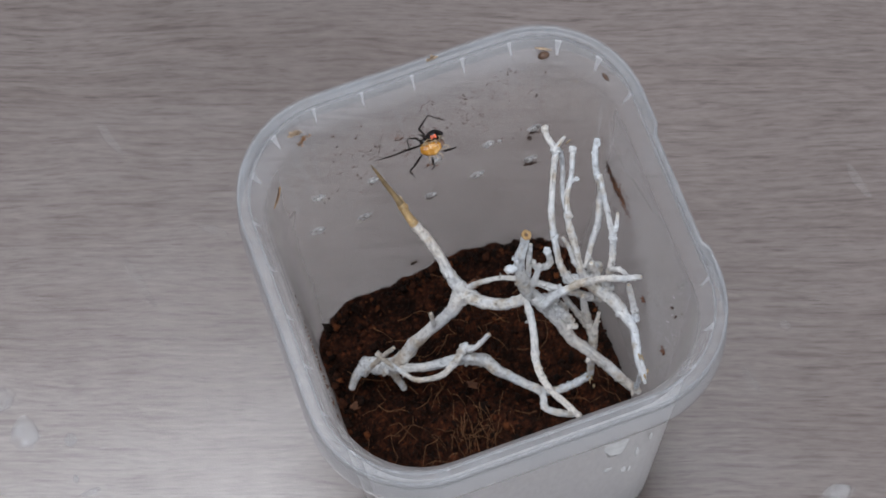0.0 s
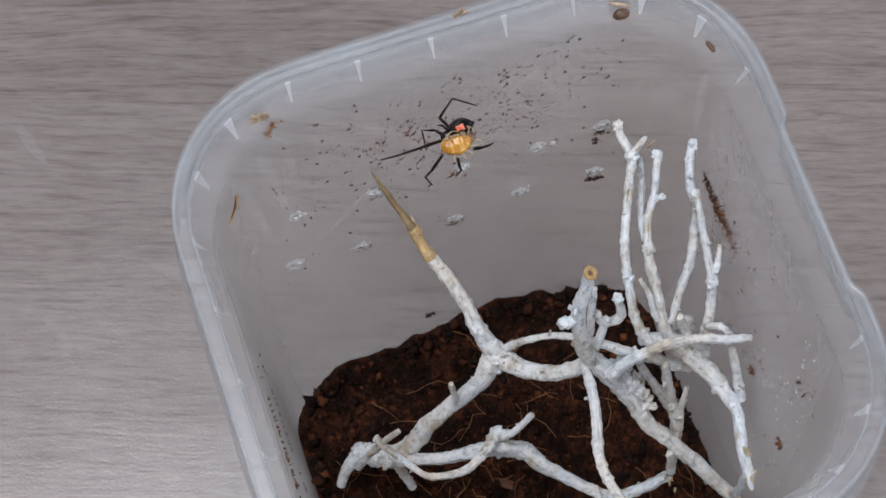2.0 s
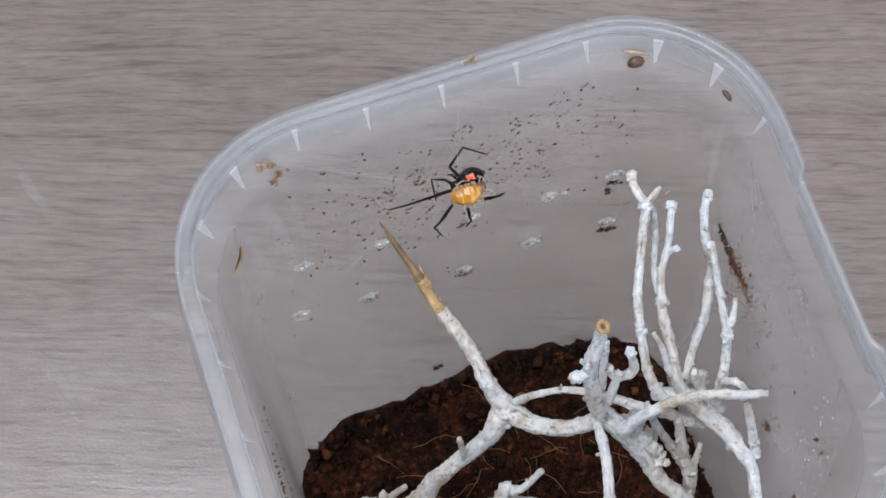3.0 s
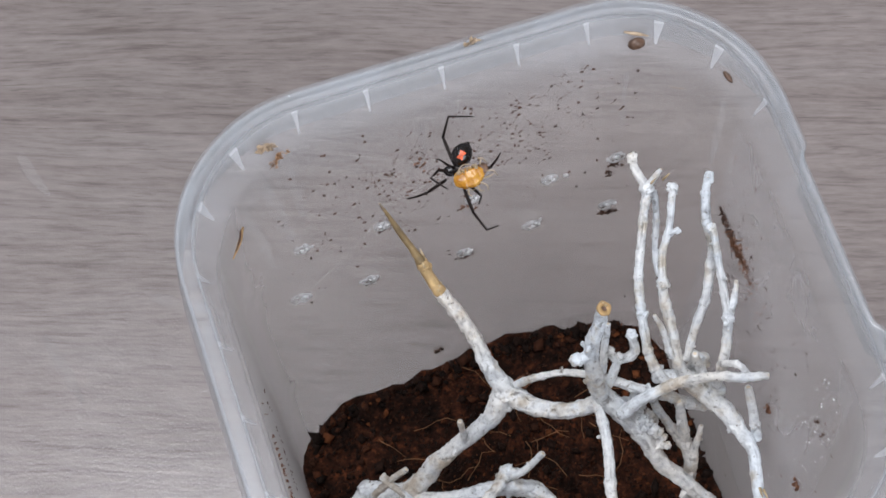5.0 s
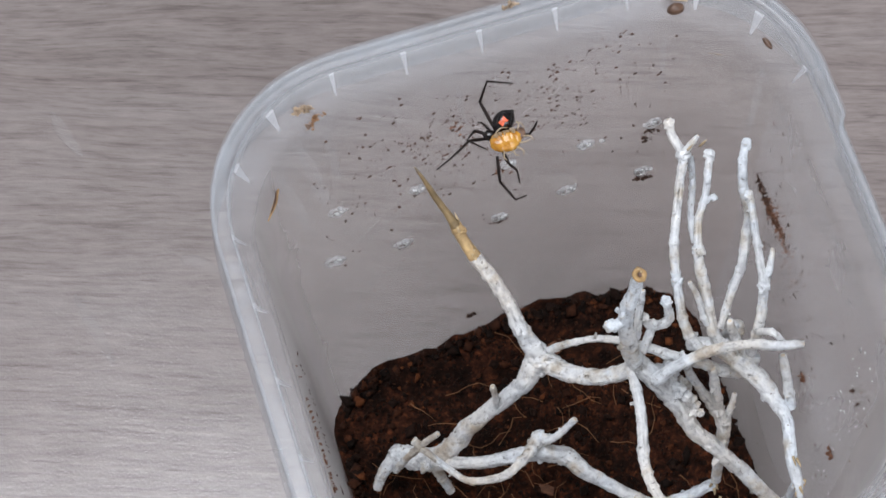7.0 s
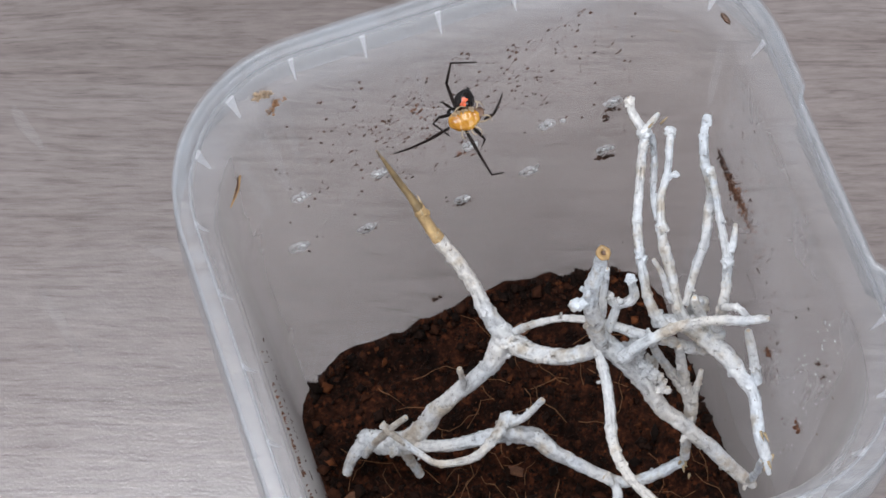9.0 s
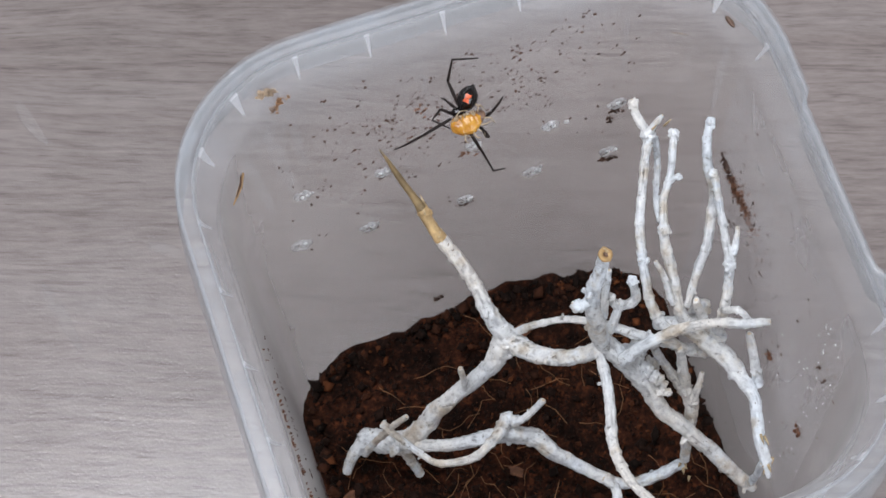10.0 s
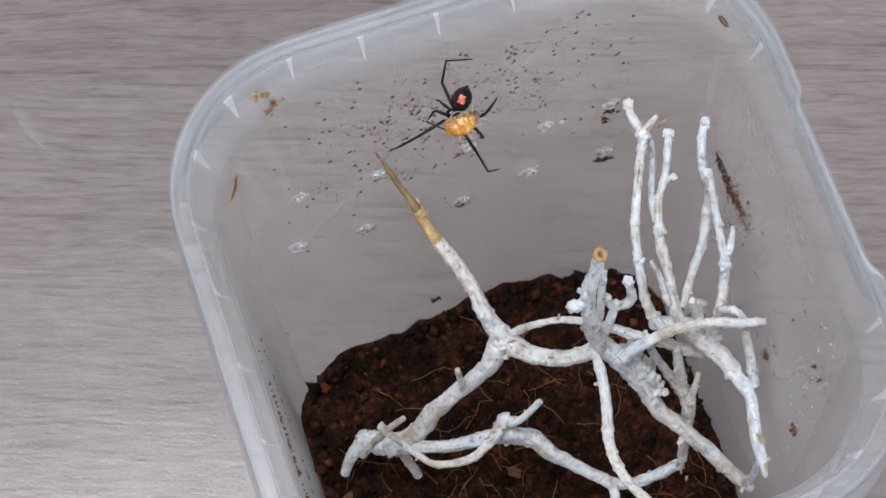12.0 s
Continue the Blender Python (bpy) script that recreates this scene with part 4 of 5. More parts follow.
def sliver(a, b, r, material, label, name="straw"):
    bm = bmesh.new()
    a, b = np.array(a), np.array(b)
    mid = (a + b) / 2 + np.array((0.02, -0.02, 0.02))
    rows = spline([[*(a * CM), r * 0.5 * CM], [*(mid * CM), r * CM], [*(b * CM), r * 0.3 * CM]], 5)
    tube(bm, rows, 7, 0.15, 3)
    tagged(part(name, smooth(bm), material), label, "debris")


sliver((-4.15, 4.03, 13.66), (-4.49, 3.53, 13.56), 0.034, STRAW, "dry brown straw stuck upright in the tub corner")
sliver((-4.20, 3.98, 13.72), (-4.40, 3.62, 13.66), 0.018, DARK_DIRT, "dark edge of a dry straw in the tub corner")
sliver((3.34, 4.90, 14.95), (3.73, 4.68, 14.95), 0.035, PALE_CHAFF, "pale wood splinter above a seed near the rim", "splinter")
sliver((4.25, 4.62, 12.75), (4.55, 4.55, 12.6), 0.012, PALE_CHAFF, "thin pale thread on the tub wall", "thread")


def specks():
    """The many fine specks of soil on the inside of the walls."""
    rnd = random.Random(21)
    verts, faces = [], []

    def speck(p, n, r, stretch):
        m = Matrix.LocRotScale(Vector(p) * CM, Euler((0, rnd.uniform(0, 6.3), 0)) if n == "y" else Euler((rnd.uniform(0, 6.3), 0, 0)), Vector((r * stretch, 0.35 * r, r) if n == "y" else (0.35 * r, r * stretch, r)) * CM)
        m = Matrix.Translation(Vector(p) * CM) @ Matrix.Diagonal((1, 1, 1.3, 1)) @ Matrix.Translation(Vector(p) * -CM) @ m
        o = len(verts)
        for v in ((1, 0, 0), (-1, 0, 0), (0, 1, 0), (0, -1, 0), (0, 0, 1), (0, 0, -1)):
            verts.append(m @ (Vector(v) * rnd.uniform(0.7, 1.3)))
        faces.extend((o + a, o + b, o + c) for a, b, c in ((0, 2, 4), (2, 1, 4), (1, 3, 4), (3, 0, 4), (2, 0, 5), (1, 2, 5), (3, 1, 5), (0, 3, 5)))

    for cx, cz, sx, sz, n, big in ((0.7, 12.6, 1.6, 1.0, 200, 0.025), (-1.2, 11.8, 1.0, 1.1, 130, 0.025), (2.3, 12.7, 1.2, 0.9, 100, 0.022), (0.5, 9.7, 2.4, 1.4, 70, 0.02), (-2.9, 10.0, 0.7, 1.2, 22, 0.024), (1, 7, 2.5, 1.5, 24, 0.018)):
        for _ in range(n * 2):
            x, z = rnd.gauss(cx, sx), rnd.gauss(cz, sz)
            if abs(x) < 3.6 and 3.5 < z < 14.3:
                speck((x, back_y(z, x) - 0.022, z), "y", big * rnd.choice((0.32, 0.4, 0.5, 0.62, 0.8, 1.2)), rnd.uniform(1, 1.8))
    for cy, cz, sy, sz, n in ((1.0, 10.5, 1.2, 1.4, 130), (-0.8, 9.5, 1.4, 2.0, 90), (2.4, 12.6, 0.7, 0.9, 26)):
        for _ in range(n):
            y, z = rnd.gauss(cy, sy), rnd.gauss(cz, sz)
            if abs(y) < 3.0 and 3.5 < z < 14.3:
                speck((inner(z) - 0.022, y, z), "x", rnd.uniform(0.007, 0.030), rnd.uniform(1, 2))
    for _ in range(60):
        y = rnd.uniform(-2.6, 3.0)
        z = rnd.gauss(10.5 - 1.2 * (3 - y) / 3, 0.4)
        speck((-inner(z) + 0.01, y, z), "x", rnd.uniform(0.010, 0.035), rnd.uniform(1, 2))
    me = bpy.data.meshes.new("soil_specks")
    me.from_pydata(verts, [], faces)
    me.materials.append(SPECK)
    tagged(new("soil_specks", me), "fine brown soil specks stuck to the tub's inside", "dirt", kind="stuff")


specks()


def droplets():
    """Fine dried residue on the wall: pale dots."""
    rnd = random.Random(5)
    bm = bmesh.new()
    for _ in range(70):
        y, z = rnd.gauss(-2.6, 0.7), rnd.gauss(10.5, 1.6)
        if -3.4 < y < -0.8 and 6 < z < 14:
            ellipsoid(bm, ((inner(z) - 0.005) * CM, y * CM, z * CM), [k * rnd.uniform(0.012, 0.03) * CM for k in (0.3, 1, 1)], sub=1)
    tagged(part("residue_dots", smooth(bm), RESIDUE_AND_GLINT), "pale dried dots on the tub's inside", "stain", kind="stuff")
    bm = bmesh.new()
    for x, z, sx, sz in ((2.15, 9.9, 0.36, 0.95), (2.85, 8.3, 0.06, 0.4), (2.55, 6.5, 0.09, 0.3), (2.05, 7.2, 0.14, 0.2), (2.75, 6.4, 0.06, 0.28), (3.15, 9.7, 0.05, 0.35)):
        ellipsoid(bm, (x * CM, -(inner(z) + 0.10) * CM, z * CM), (sx * CM, 0.012 * CM, sz * CM), sub=3, rough=0.3, seed=x)
    tagged(part("residue_spots", smooth(bm), RESIDUE_AND_GLINT), "white dried spots on the outside of the tub", "stain", kind="stuff")
    bm = bmesh.new()
    for x, y, sx, sy in ((-13.6, 4.6, 0.46, 0.55), (-13.95, 5.95, 0.42, 0.38), (-12.3, 3.9, 0.2, 0.22), (-12.5, 2.65, 0.09, 0.13), (9.4, -5.9, 0.5, 0.3), (-12.2, 2.1, 0.35, 0.1)):
        for k in range(3):
            ellipsoid(bm, ((x + rnd.uniform(-0.15, 0.15) * sx) * CM, (y + rnd.uniform(-0.15, 0.15) * sy) * CM, 0.0), (sx * 0.9 * CM, sy * 0.9 * CM, 0.004 * CM), sub=3, rough=0.4, seed=x + k)
    tagged(part("table_stains", smooth(bm), TABLE_RESIDUE), "faint dried white stains on the table", "stain", kind="stuff")


droplets()


def wall_strips():
    """Pale strips on the tub's right wall; the last paints in the corner's highlight."""
    for line in (
        [(4.70, 2.62, 12.4), (4.72, 1.85, 12.67), (4.74, 1.05, 13.15), (4.76, 0.36, 13.5), (4.79, -0.5, 14.0)],
        [(4.77, 0.08, 13.9), (4.79, -0.49, 14.2), (4.80, -0.88, 14.35)],
        [(4.79, -2.23, 14.13), (4.76, -2.2, 13.5), (4.74, -1.99, 13.06), (4.72, -1.47, 12.74)],
        # the corner's highlight, painted as a strip
        [(4.69, 3.27, 14.4), (4.64, 3.25, 13.36), (4.58, 3.21, 11.91)],
    ):
        rows = spline([[(inner(z) - 0.014 if y < 3 else x), y, z] for x, y, z in line], 8)
        n = len(rows) - 1
        bm = bmesh.new()
        strip = []
        for i, r in enumerate(rows):
            d = rows[min(i + 1, n)] - rows[max(i - 1, 0)]
            side = Vector((-d[0], d[2], -d[1])).normalized() if r[1] < 3 else Vector((-0.6, 0.8, 0))
            w = (0.02 + 0.055 * math.sin(math.pi * i / n)) * (1 + 0.5 * noise.noise(Vector(r) * 2.5))
            strip.append([bm.verts.new((Vector(r) + side * w * k) * CM) for k in (-1, -0.3, 0.3, 1)])
        for a, b in zip(strip, strip[1:]):
            for k in range(3):
                bm.faces.new((a[k], a[k + 1], b[k + 1], b[k]))
        part("crease", smooth(bm), PALE_STRIP, tub_ob, "pale scuffed crease in the plastic")


wall_strips()


def wall_haze():
    """A smudged pale sheet that paints haze on one wall, and painted light stripes that run down below the ribs."""
    bm = bmesh.new()
    rows = []
    for i in range(13):
        u = i / 12
        row = []
        for j in range(25):
            w = j / 24
            y = -2.75 + 5.6 * w
            top = 14.2 - 0.25 * abs(noise.noise(Vector((y * 1.3, 0, 4))))
            z = 4.6 + 1.6 * noise.noise(Vector((y * 0.7, 3, 0)))
            z = z + (top - z) * u
            row.append(bm.verts.new(((inner(z) - 0.012) * CM, y * CM, z * CM)))
        rows.append(row)
    for a, b in zip(rows, rows[1:]):
        for j in range(24):
            bm.faces.new((a[j], a[j + 1], b[j + 1], b[j]))
    part("haze_sheet", smooth(bm), HAZE_SHEET, tub_ob, "cloudy film of dried water on the wall")
    # light stripes along the wall's folds, painted as pale strips
    for x, z0, z1, wide, lean in ((-3.55, 13.9, 11.2, 0.13, 0.10), (-3.05, 14.0, 11.9, 0.10, 0.05), (-4.05, 13.7, 10.9, 0.10, 0.12), (-0.55, 14.0, 12.6, 0.07, 0.04), (-2.75, 9.0, 9.9, 0.05, 1.1), (-2.3, 8.35, 8.95, 0.06, 1.4), (3.35, 13.9, 11.8, 0.06, -0.02)):
        bm = bmesh.new()
        pairs = []
        for k in range(13):
            u = k / 12
            z = z0 + (z1 - z0) * u
            w = wide * (0.35 + 0.65 * math.sin(math.pi * min(1, u * 0.9 + 0.08))) * (1 + 0.3 * noise.noise(Vector((x, z * 2, 1))))
            cx = x + lean * abs(z - z0) + 0.03 * noise.noise(Vector((z * 1.5, x, 0)))
            pairs.append([bm.verts.new((q * CM, (back_y(z, q) - 0.015) * CM, z * CM)) for q in (cx - w, cx - w * 0.3, cx + w * 0.3, cx + w)])
        for a, b in zip(pairs, pairs[1:]):
            for j in range(3):
                bm.faces.new((a[j], a[j + 1], b[j + 1], b[j]))
        part("streak", smooth(bm), STREAK, tub_ob, "pale dried streak on the wall")


wall_haze()


def scratches():
    """Faint pale scuffs in the laminate."""
    bm = bmesh.new()
    for line in (
        [(-8.30, 13.99), (-8.19, 13.43), (-7.90, 12.62)],
        [(-8.93, 9.19), (-8.72, 8.30), (-8.49, 7.22)],
        [(-6.32, 9.32), (-5.92, 9.04), (-5.53, 8.68)],
        [(14.01, 4.13), (14.06, 3.48), (14.22, 2.78)],
        [(8.20, -1.13), (8.41, -2.00)],
        [(9.86, -0.13), (10.12, -0.43)],
    ):
        rows = spline([[x * CM, y * CM, 0.0, 0.1 * CM] for x, y in line], 5)
        rows = [[*r[:3], 0.17 * CM * math.sin(math.pi * (0.1 + 0.8 * i / (len(rows) - 1)))] for i, r in enumerate(rows)]
        tube(bm, rows, 8)
    for v in bm.verts:
        v.co.z *= 0.02
    tagged(part("table_scuffs", smooth(bm), SCUFF), "faint pale scuff marks on the table top", "scratch", kind="stuff")


scratches()


def bark_chip(x, y, a, size, seed):
    bm = bmesh.new()
    ellipsoid(bm, (0, 0, 0), [s * CM for s in size], sub=2, rough=0.5, seed=seed)
    for f in bm.faces:
        f.smooth = False
    ob = tagged(part("bark_chip", bm, RUST_DIRT), "small reddish-brown bark chip lying on the soil", "chip")
    ob.matrix_basis = pose(x * CM, y * CM, (soil_height(x, y) + 0.06) * CM, 8, 10, a)


bark_chip(-0.16, 0.42, -40, (0.20, 0.11, 0.07), 3)
bark_chip(-3.7, 1.0, 10, (0.19, 0.12, 0.06), 8)
bark_chip(0.9, 3.3, 20, (0.30, 0.16, 0.10), 14)

# ---- the spider and its prey, hanging before the tub wall ----
TURN = Euler((radians(22.4), radians(1.2), radians(-18.3))).to_matrix().to_4x4()
SPIDER_AT = Matrix.Translation((-0.0021, 0.0384, 0.1384)) @ TURN
spider = tagged(new("spider"), "black widow-like spider with a red mark, legs spread, eating", "spider")
LEGS = {
    "L1": {
        "A": [(0.04, 0.15), (-0.11, 0.32), (0.13, 0.68), (0.54, 0.45)],
        "B5": [(0.05, 0.14), (-0.14, 0.61), (-0.04, 0.97), (0.34, 1.01)],
        "B7": [(0.06, 0.15), (-0.19, 0.60), (-0.07, 0.95), (0.32, 0.98)],
        "D": [(0.02, 0.12), (-0.11, 0.53), (-0.03, 0.87), (0.30, 0.96)],
        "C": [(0.02, 0.09), (-0.19, 0.56), (-0.11, 0.93), (0.25, 0.96)],
    },
    "L2": {
        "A": [(0.00, 0.11), (-0.07, 0.18), (-0.12, 0.21), (-0.17, 0.24)],
        "B5": [(0.00, 0.08), (-0.14, 0.17), (-0.20, 0.21), (-0.26, 0.24)],
        "B7": [(0.00, 0.09), (-0.13, 0.21), (-0.17, 0.24), (-0.21, 0.28)],
        "D": [(-0.03, 0.08), (-0.14, 0.16), (-0.18, 0.19), (-0.21, 0.21)],
        "C": [(-0.04, 0.07), (-0.21, 0.20), (-0.25, 0.24), (-0.30, 0.25)],
    },
    "L3": {
        "A": [(-0.04, -0.00), (-0.22, 0.11), (-0.47, 0.11), (-0.26, -0.07)],
        "B5": [(-0.04, -0.00), (-0.22, 0.02), (-0.36, -0.13), (-0.08, -0.20)],
        "B7": [(-0.06, 0.02), (-0.28, 0.09), (-0.41, -0.09), (-0.06, -0.24)],
        "D": [(-0.08, -0.04), (-0.24, -0.09), (-0.34, -0.18), (-0.35, -0.28)],
        "C": [(-0.09, -0.03), (-0.32, 0.06), (-0.47, -0.14), (-0.13, -0.28)],
    },
    "L4": {
        "A": [(-0.04, -0.06), (-0.52, -0.21), (-0.93, -0.35), (-0.99, -0.45)],
        "B5": [(-0.08, -0.16), (-0.37, -0.34), (-0.56, -0.43), (-0.73, -0.51)],
        "B7": [(-0.06, -0.06), (-0.28, -0.07), (-0.60, -0.38), (-0.82, -0.58)],
        "D": [(-0.08, -0.30), (-0.38, -0.45), (-0.72, -0.60), (-1.05, -0.71)],
        "C": [(-0.13, -0.11), (-0.63, -0.41), (-0.91, -0.58), (-1.18, -0.72)],
    },
    "R1": {
        "A": [(0.49, -0.24), (0.63, -0.21), (0.76, -0.18), (0.90, -0.14)],
        "B5": [(0.63, 0.04), (0.71, 0.07), (0.83, 0.21), (0.91, 0.35)],
        "B7": [(0.60, -0.00), (0.71, 0.04), (0.80, 0.17), (0.88, 0.30)],
        "D": [(0.55, -0.14), (0.73, -0.04), (0.83, 0.18), (0.87, 0.34)],
        "C": [(0.49, -0.07), (0.60, 0.02), (0.73, 0.17), (0.82, 0.31)],
    },
    "R2": {
        "A": [(0.19, -0.41), (0.22, -0.56), (0.25, -0.63), (0.26, -0.69)],
        "B5": [(0.35, -0.26), (0.49, -0.39), (0.55, -0.45), (0.60, -0.50)],
        "B7": [(0.24, -0.30), (0.34, -0.50), (0.49, -0.62), (0.49, -0.39)],
        "D": [(0.35, -0.28), (0.47, -0.39), (0.55, -0.47), (0.63, -0.54)],
        "C": [(0.39, -0.26), (0.54, -0.43), (0.49, -0.44), (0.43, -0.41)],
    },
    "R3": {
        "A": [(-0.09, -0.35), (-0.30, -0.63), (-0.41, -0.76), (-0.50, -0.88)],
        "B5": [(0.24, -0.32), (0.41, -0.75), (0.65, -1.06), (0.89, -0.95)],
        "B7": [(0.13, -0.37), (0.19, -0.82), (0.47, -1.14), (0.84, -0.99)],
        "D": [(0.22, -0.32), (0.45, -0.75), (0.67, -1.12), (0.77, -0.93)],
        "C": [(0.19, -0.34), (0.43, -0.69), (0.63, -1.04), (0.71, -0.96)],
    },
}


def bone(rows, material, name, parent):
    bm = bmesh.new()
    path = spline([[c * CM for c in r] for r in rows], 5)
    tube(bm, path, 8, 0.05, 2)
    return part(name, smooth(bm), material, parent)


def planar(a, b):
    return Vector((b[0] - a[0], b[1] - a[1], 0))


LEG_PARTS = {}


def build_spider():
    bm = bmesh.new()
    ellipsoid(bm, (0, 0, 0), (0.13 * CM, 0.10 * CM, 0.07 * CM), sub=3)
    for s in (-1, 1):
        ellipsoid(bm, (0.09 * CM, s * 0.03 * CM, 0.02 * CM), (0.05 * CM, 0.025 * CM, 0.03 * CM), sub=2)
    ceph = part("head_and_thorax", smooth(bm), BLACK, spider)
    ceph.matrix_basis = pose(0, 0, -0.0006)
    bm = bmesh.new()
    ellipsoid(bm, (0, 0, 0), (0.245 * CM, 0.185 * CM, 0.185 * CM), sub=4)
    for v in bm.verts:
        u = v.co.x / (0.245 * CM)
        v.co.y *= 1 - 0.18 * max(0, u) ** 2
        v.co.z *= 1 - 0.12 * max(0, u) ** 2
        v.co.y *= 1 - 0.15 * max(0, u - 0.5) * 2
    for s in (-1, 0, 1):
        ellipsoid(bm, (0.235 * CM, s * 0.02 * CM, 0.02 * CM), (0.03 * CM, 0.014 * CM, 0.014 * CM), sub=2)
    abdomen = part("abdomen", smooth(bm), BLACK, spider, "round glossy black abdomen")
    # the hourglass: two triangles that follow the belly
    for flip, x0 in ((1, -0.018), (-1, -0.022)):
        bm = bmesh.new()
        grid = []
        for i in range(6):
            u = i / 5
            row = []
            for j in range(7):
                w = (0.038 + 0.024 * u) * (j / 3 - 1)
                x = x0 + flip * 0.074 * u
                k = 1 - (x / 0.245) ** 2 - (w / 0.178) ** 2
                row.append(bm.verts.new((x * CM, w * CM, (0.187 * math.sqrt(max(k, 0.05)) + 0.001) * CM)))
            grid.append(row)
        for a, b in zip(grid, grid[1:]):
            for j in range(6):
                bm.faces.new((a[j], a[j + 1], b[j + 1], b[j]))
        part("red_mark", smooth(bm), RED, abdomen, "orange-red half of the hourglass mark")
    for name, poses in LEGS.items():
        lengths = [max(planar(p[0], p[1]).length for p in poses.values()), max(planar(p[1], p[2]).length for p in poses.values())]
        ref = poses["C"] if name not in ("L3", "R3") else poses["B7"]
        a, b = planar(ref[1], ref[2]), planar(ref[2], ref[3])
        turn = a.to_2d().angle_signed(b.to_2d()) * -1
        tail = 0.22 if name == "R3" else max(planar(p[2], p[3]).length for p in poses.values())
        r = 0.033 if name != "L2" else 0.028
        femur = bone([(0, 0, 0, r * 0.8), (lengths[0] * 0.5, 0, 0.01, r), (lengths[0], 0, 0, r * 0.75)], LEG_BLACK, "leg", spider)
        ex, ey = lengths[1] + tail * math.cos(turn), tail * math.sin(turn)
        bm = bmesh.new()
        path = [(0, 0, 0, r * 0.8), (lengths[1] * 0.5, 0, 0, r * 0.72), (lengths[1], 0, 0, r * 0.62), (lengths[1] * 0.4 + ex * 0.6, ey * 0.6, 0, r * 0.48), (ex, ey, 0, r * 0.32)]
        tube(bm, [[c * CM for c in q] for q in path], 8, 0.05, 2)
        lower = part("lower_leg", smooth(bm), LEG_BLACK, femur)
        LEG_PARTS[name] = (femur, lower, lengths)
    return ceph, abdomen


spider_ceph, spider_abdomen = build_spider()


def build_prey():
    prey = tagged(new("wrapped_prey"), "amber beetle-like prey insect held under the spider's jaws", "insect")
    bm = bmesh.new()
    ellipsoid(bm, (0, 0, 0), (0.305 * CM, 0.19 * CM, 0.165 * CM), sub=5, rough=0.16, seed=4)
    for v in bm.verts:
        v.co.y += 0.05 * CM * (v.co.x / (0.3 * CM)) ** 2
        v.co.y *= 1 - 0.12 * v.co.x / (0.3 * CM)
        # belly rings
        k = 1 - 0.05 * max(0.0, math.cos(v.co.x / CM * 75)) ** 6
        v.co.y, v.co.z = v.co.y * k, v.co.z * k
    part("body", smooth(bm), AMBER, prey, "glossy amber curled body")
    bm = bmesh.new()
    ellipsoid(bm, (0.27 * CM, 0.06 * CM, 0.02 * CM), (0.09 * CM, 0.11 * CM, 0.09 * CM), sub=3, rough=0.2, seed=9)
    part("head", smooth(bm), SEED, prey, "brown head")
    for a, b, c in (((-0.1, -0.15), (-0.14, -0.26), (-0.10, -0.33)), ((0.12, -0.14), (0.22, -0.25), (0.20, -0.34)), ((0.22, 0.08), (0.32, 0.24), (0.38, 0.12)), ((0.28, 0.0), (0.42, -0.05), (0.46, -0.16)), ((0.2, -0.1), (0.33, -0.12), (0.42, -0.1)), ((0.05, -0.16), (0.07, -0.28), (0.14, -0.31)), ((-0.24, 0.12), (-0.05, 0.25), (0.1, 0.22))):
        rows = [[a[0], a[1], 0.05, 0.016], [b[0], b[1], 0.10, 0.012], [c[0], c[1], 0.02, 0.006]]
        bone(rows, PALE_LEG, "insect_leg", prey)
    # scraps of wrapping silk and crumpled wing along its back
    bm = bmesh.new()
    rnd = random.Random(31)
    for _ in range(16):
        ellipsoid(bm, (rnd.uniform(-0.16, 0.30) * CM, (0.14 + rnd.gauss(0, 0.035)) * CM, (0.08 + rnd.gauss(0, 0.03)) * CM), [rnd.uniform(0.015, 0.055) * CM for _ in range(3)], Euler([rnd.uniform(0, 3) for _ in range(3)]).to_matrix().to_4x4(), 2, 0.8, rnd.uniform(0, 50))
    part("silk_scraps", smooth(bm), PALE_LEG, prey, "pale crumpled silk wrapping")
    for _ in range(7):
        x, y = rnd.uniform(-0.2, 0.3), rnd.uniform(-0.16, 0.1)
        a = rnd.uniform(-2.4, 0.6)
        bone([[x, y, 0.08, 0.006], [x + 0.09 * math.cos(a), y + 0.09 * math.sin(a), 0.12, 0.005], [x + 0.17 * math.cos(a + 0.5), y + 0.17 * math.sin(a + 0.5), 0.05, 0.003]], PALE_LEG, "insect_leg", prey)
    return prey


wrapped_prey = build_prey()


def web():
    """A few slack strands of the web in which the spider hangs."""
    bm = bmesh.new()
    for a, b, sag in (
        ((-0.2, 3.9, 13.7), (-1.46, 4.70, 11.28), 0.10),
        ((-0.2, 3.9, 13.9), (-2.1, 4.70, 14.0), 0.10),
        ((0.1, 3.9, 13.9), (1.9, 4.68, 13.6), 0.12),
        ((-1.42, 4.62, 11.1), (-3.1, 4.35, 9.3), 0.12),
        ((-0.1, 4.0, 14.2), (0.2, 4.85, 14.7), 0.03),
    ):
        a, b = np.array(a), np.array(b)
        rows = [[*((a + (b - a) * u - np.array((0, 0, sag * 4 * u * (1 - u)))) * CM), 0.0011 * CM] for u in [k / 8 for k in range(9)]]
        tube(bm, rows, 5)
    tagged(part("web_threads", smooth(bm), SILK), "few faint silk strands holding the spider and prey", "web", kind="stuff")


web()


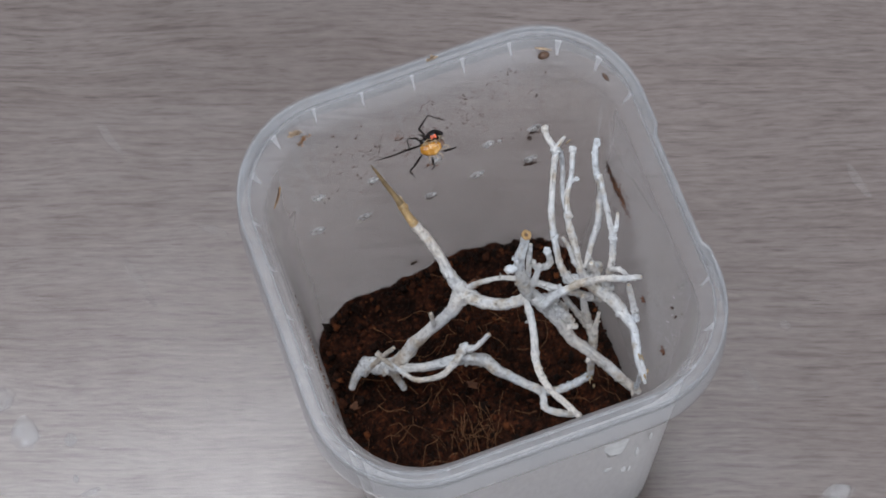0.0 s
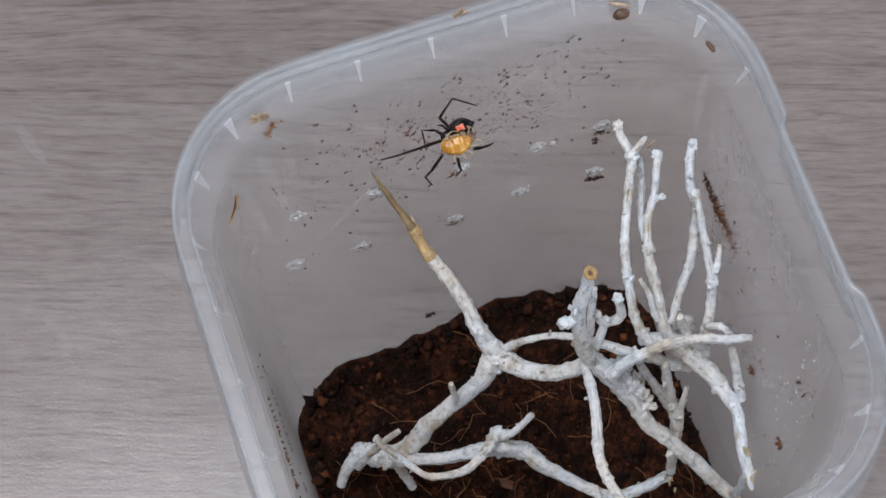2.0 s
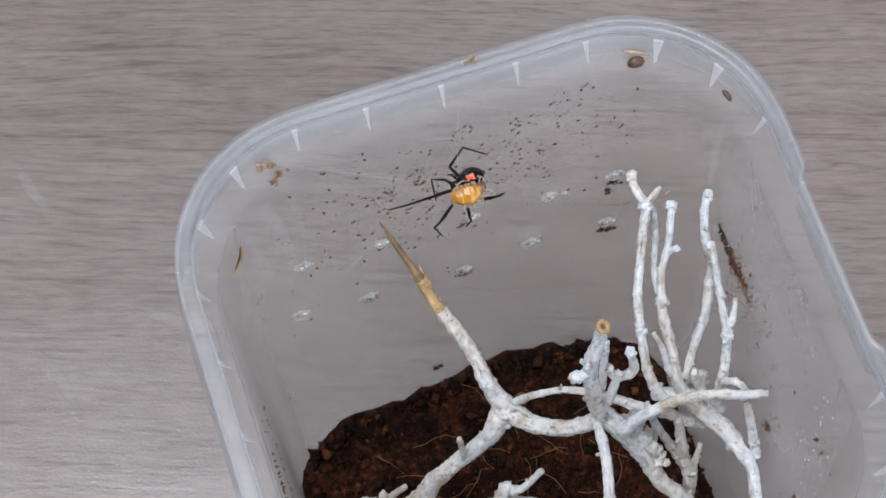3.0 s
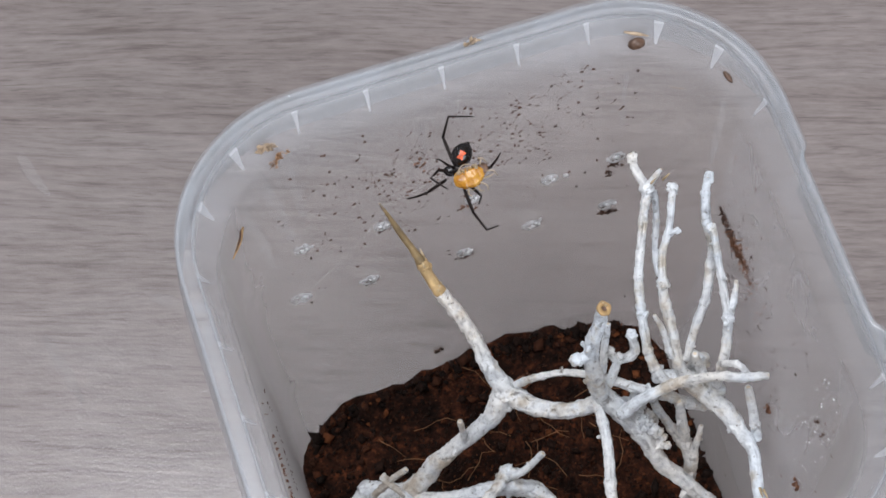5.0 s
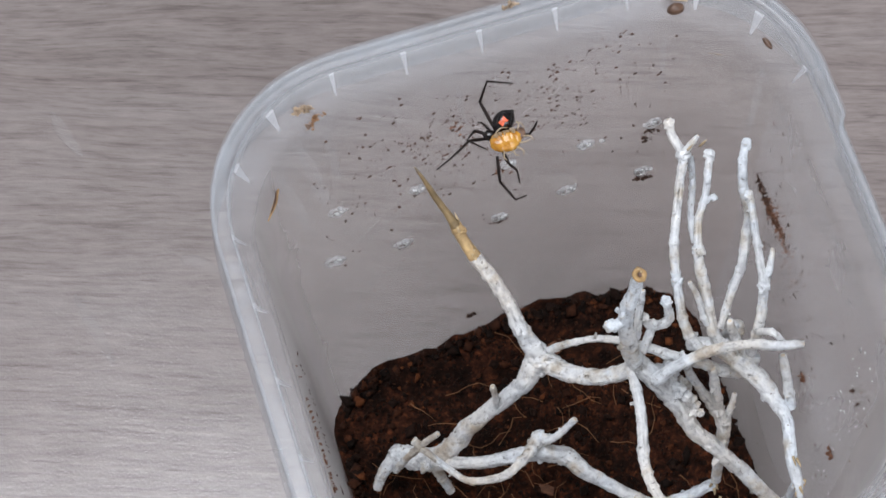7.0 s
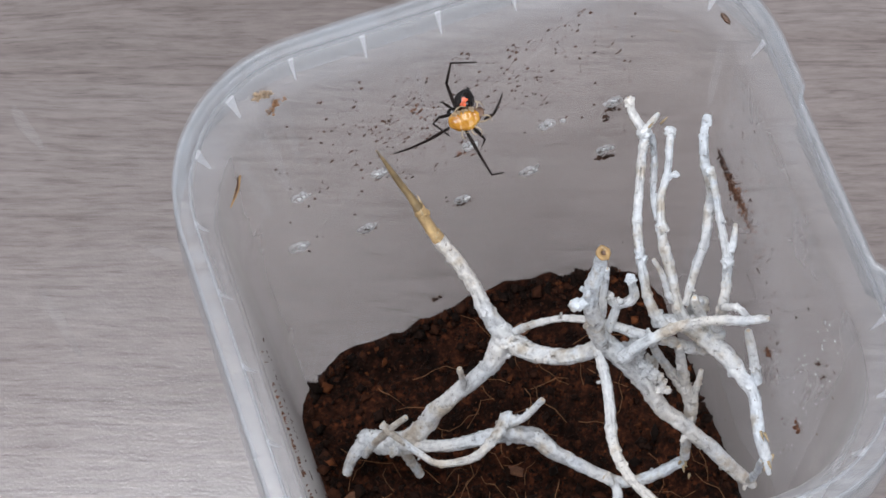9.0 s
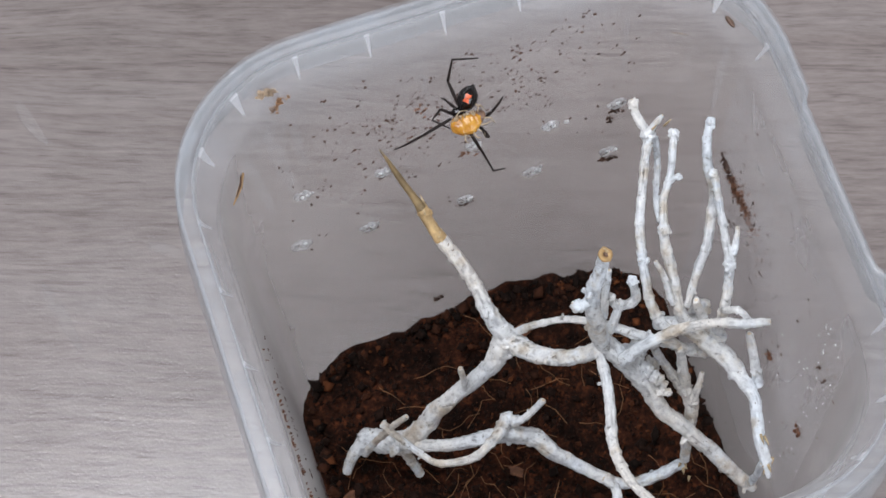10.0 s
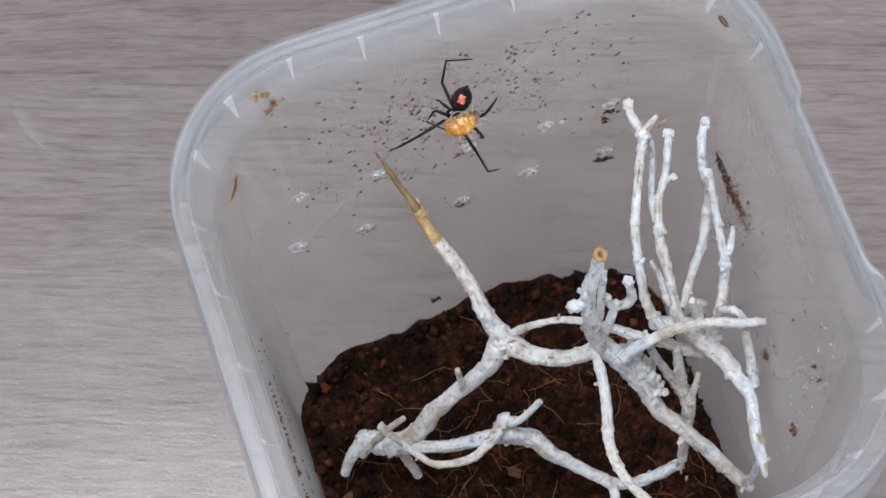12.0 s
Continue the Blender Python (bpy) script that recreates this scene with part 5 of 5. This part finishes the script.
# ---- things that move ----
STAGES = [(0.0, "A"), (3.3, "A"), (4.7, "B5"), (5.8, "B5"), (6.4, "B7"), (7.3, "B7"), (8.7, "D"), (8.9, "D"), (9.3, "C"), (12.0, "C")]
ABDOMEN = {"A": (0.25, 0.15, 22), "B5": (0.20, 0.29, 62), "B7": (0.24, 0.26, 50), "D": (0.19, 0.19, 75), "C": (0.165, 0.26, 66)}
PREY = {"A": (0.18, -0.17, 17), "B5": (0.35, -0.13, 24), "B7": (0.30, -0.11, 20), "D": (0.21, -0.13, 16), "C": (0.16, -0.22, 22)}
SHIFT = {"A": (0.05, 0.0), "B5": (-0.08, -0.06), "B7": (-0.03, -0.07), "D": (0.02, 0.0), "C": (0.04, 0.01)}


def along(at, way):
    x = way.normalized()
    y = Vector((0, 0, 1)).cross(x).normalized()
    return Matrix.Translation(at * CM) @ Matrix((x, y, x.cross(y))).transposed().to_4x4()


def spider_pose(stage):
    return SPIDER_AT @ pose(SHIFT[stage][0] * CM, SHIFT[stage][1] * CM, 0)


def leg_pose(name, stage):
    femur, lower, (l1, l2) = LEG_PARTS[name]
    hip, knee, bend, _ = LEGS[name][stage]
    a, b = planar(hip, knee), planar(knee, bend)
    a.z = -min(0.35, math.sqrt(max(l1**2 - a.length_squared, 0)))
    b.z = min(0.6, math.sqrt(max(l2**2 - b.length_squared, 0)))
    at = Vector((*hip, 0.0))
    m = along(at, a)
    return m, m.inverted() @ along(at + a.normalized() * l1, b)


def motions():
    walk(spider, [(t, spider_pose(s)) for t, s in STAGES])
    for name, (femur, lower, _) in LEG_PARTS.items():
        walk(femur, [(t, leg_pose(name, s)[0]) for t, s in STAGES])
        walk(lower, [(t, leg_pose(name, s)[1]) for t, s in STAGES])
    walk(spider_abdomen, [(t, pose(ABDOMEN[s][0] * CM, ABDOMEN[s][1] * CM, 0, 0, 0, ABDOMEN[s][2])) for t, s in STAGES])
    walk(wrapped_prey, [(t, spider_pose(s) @ pose(PREY[s][0] * CM, PREY[s][1] * CM, 0.18 * CM, 0, 0, PREY[s][2])) for t, s in STAGES])


motions()
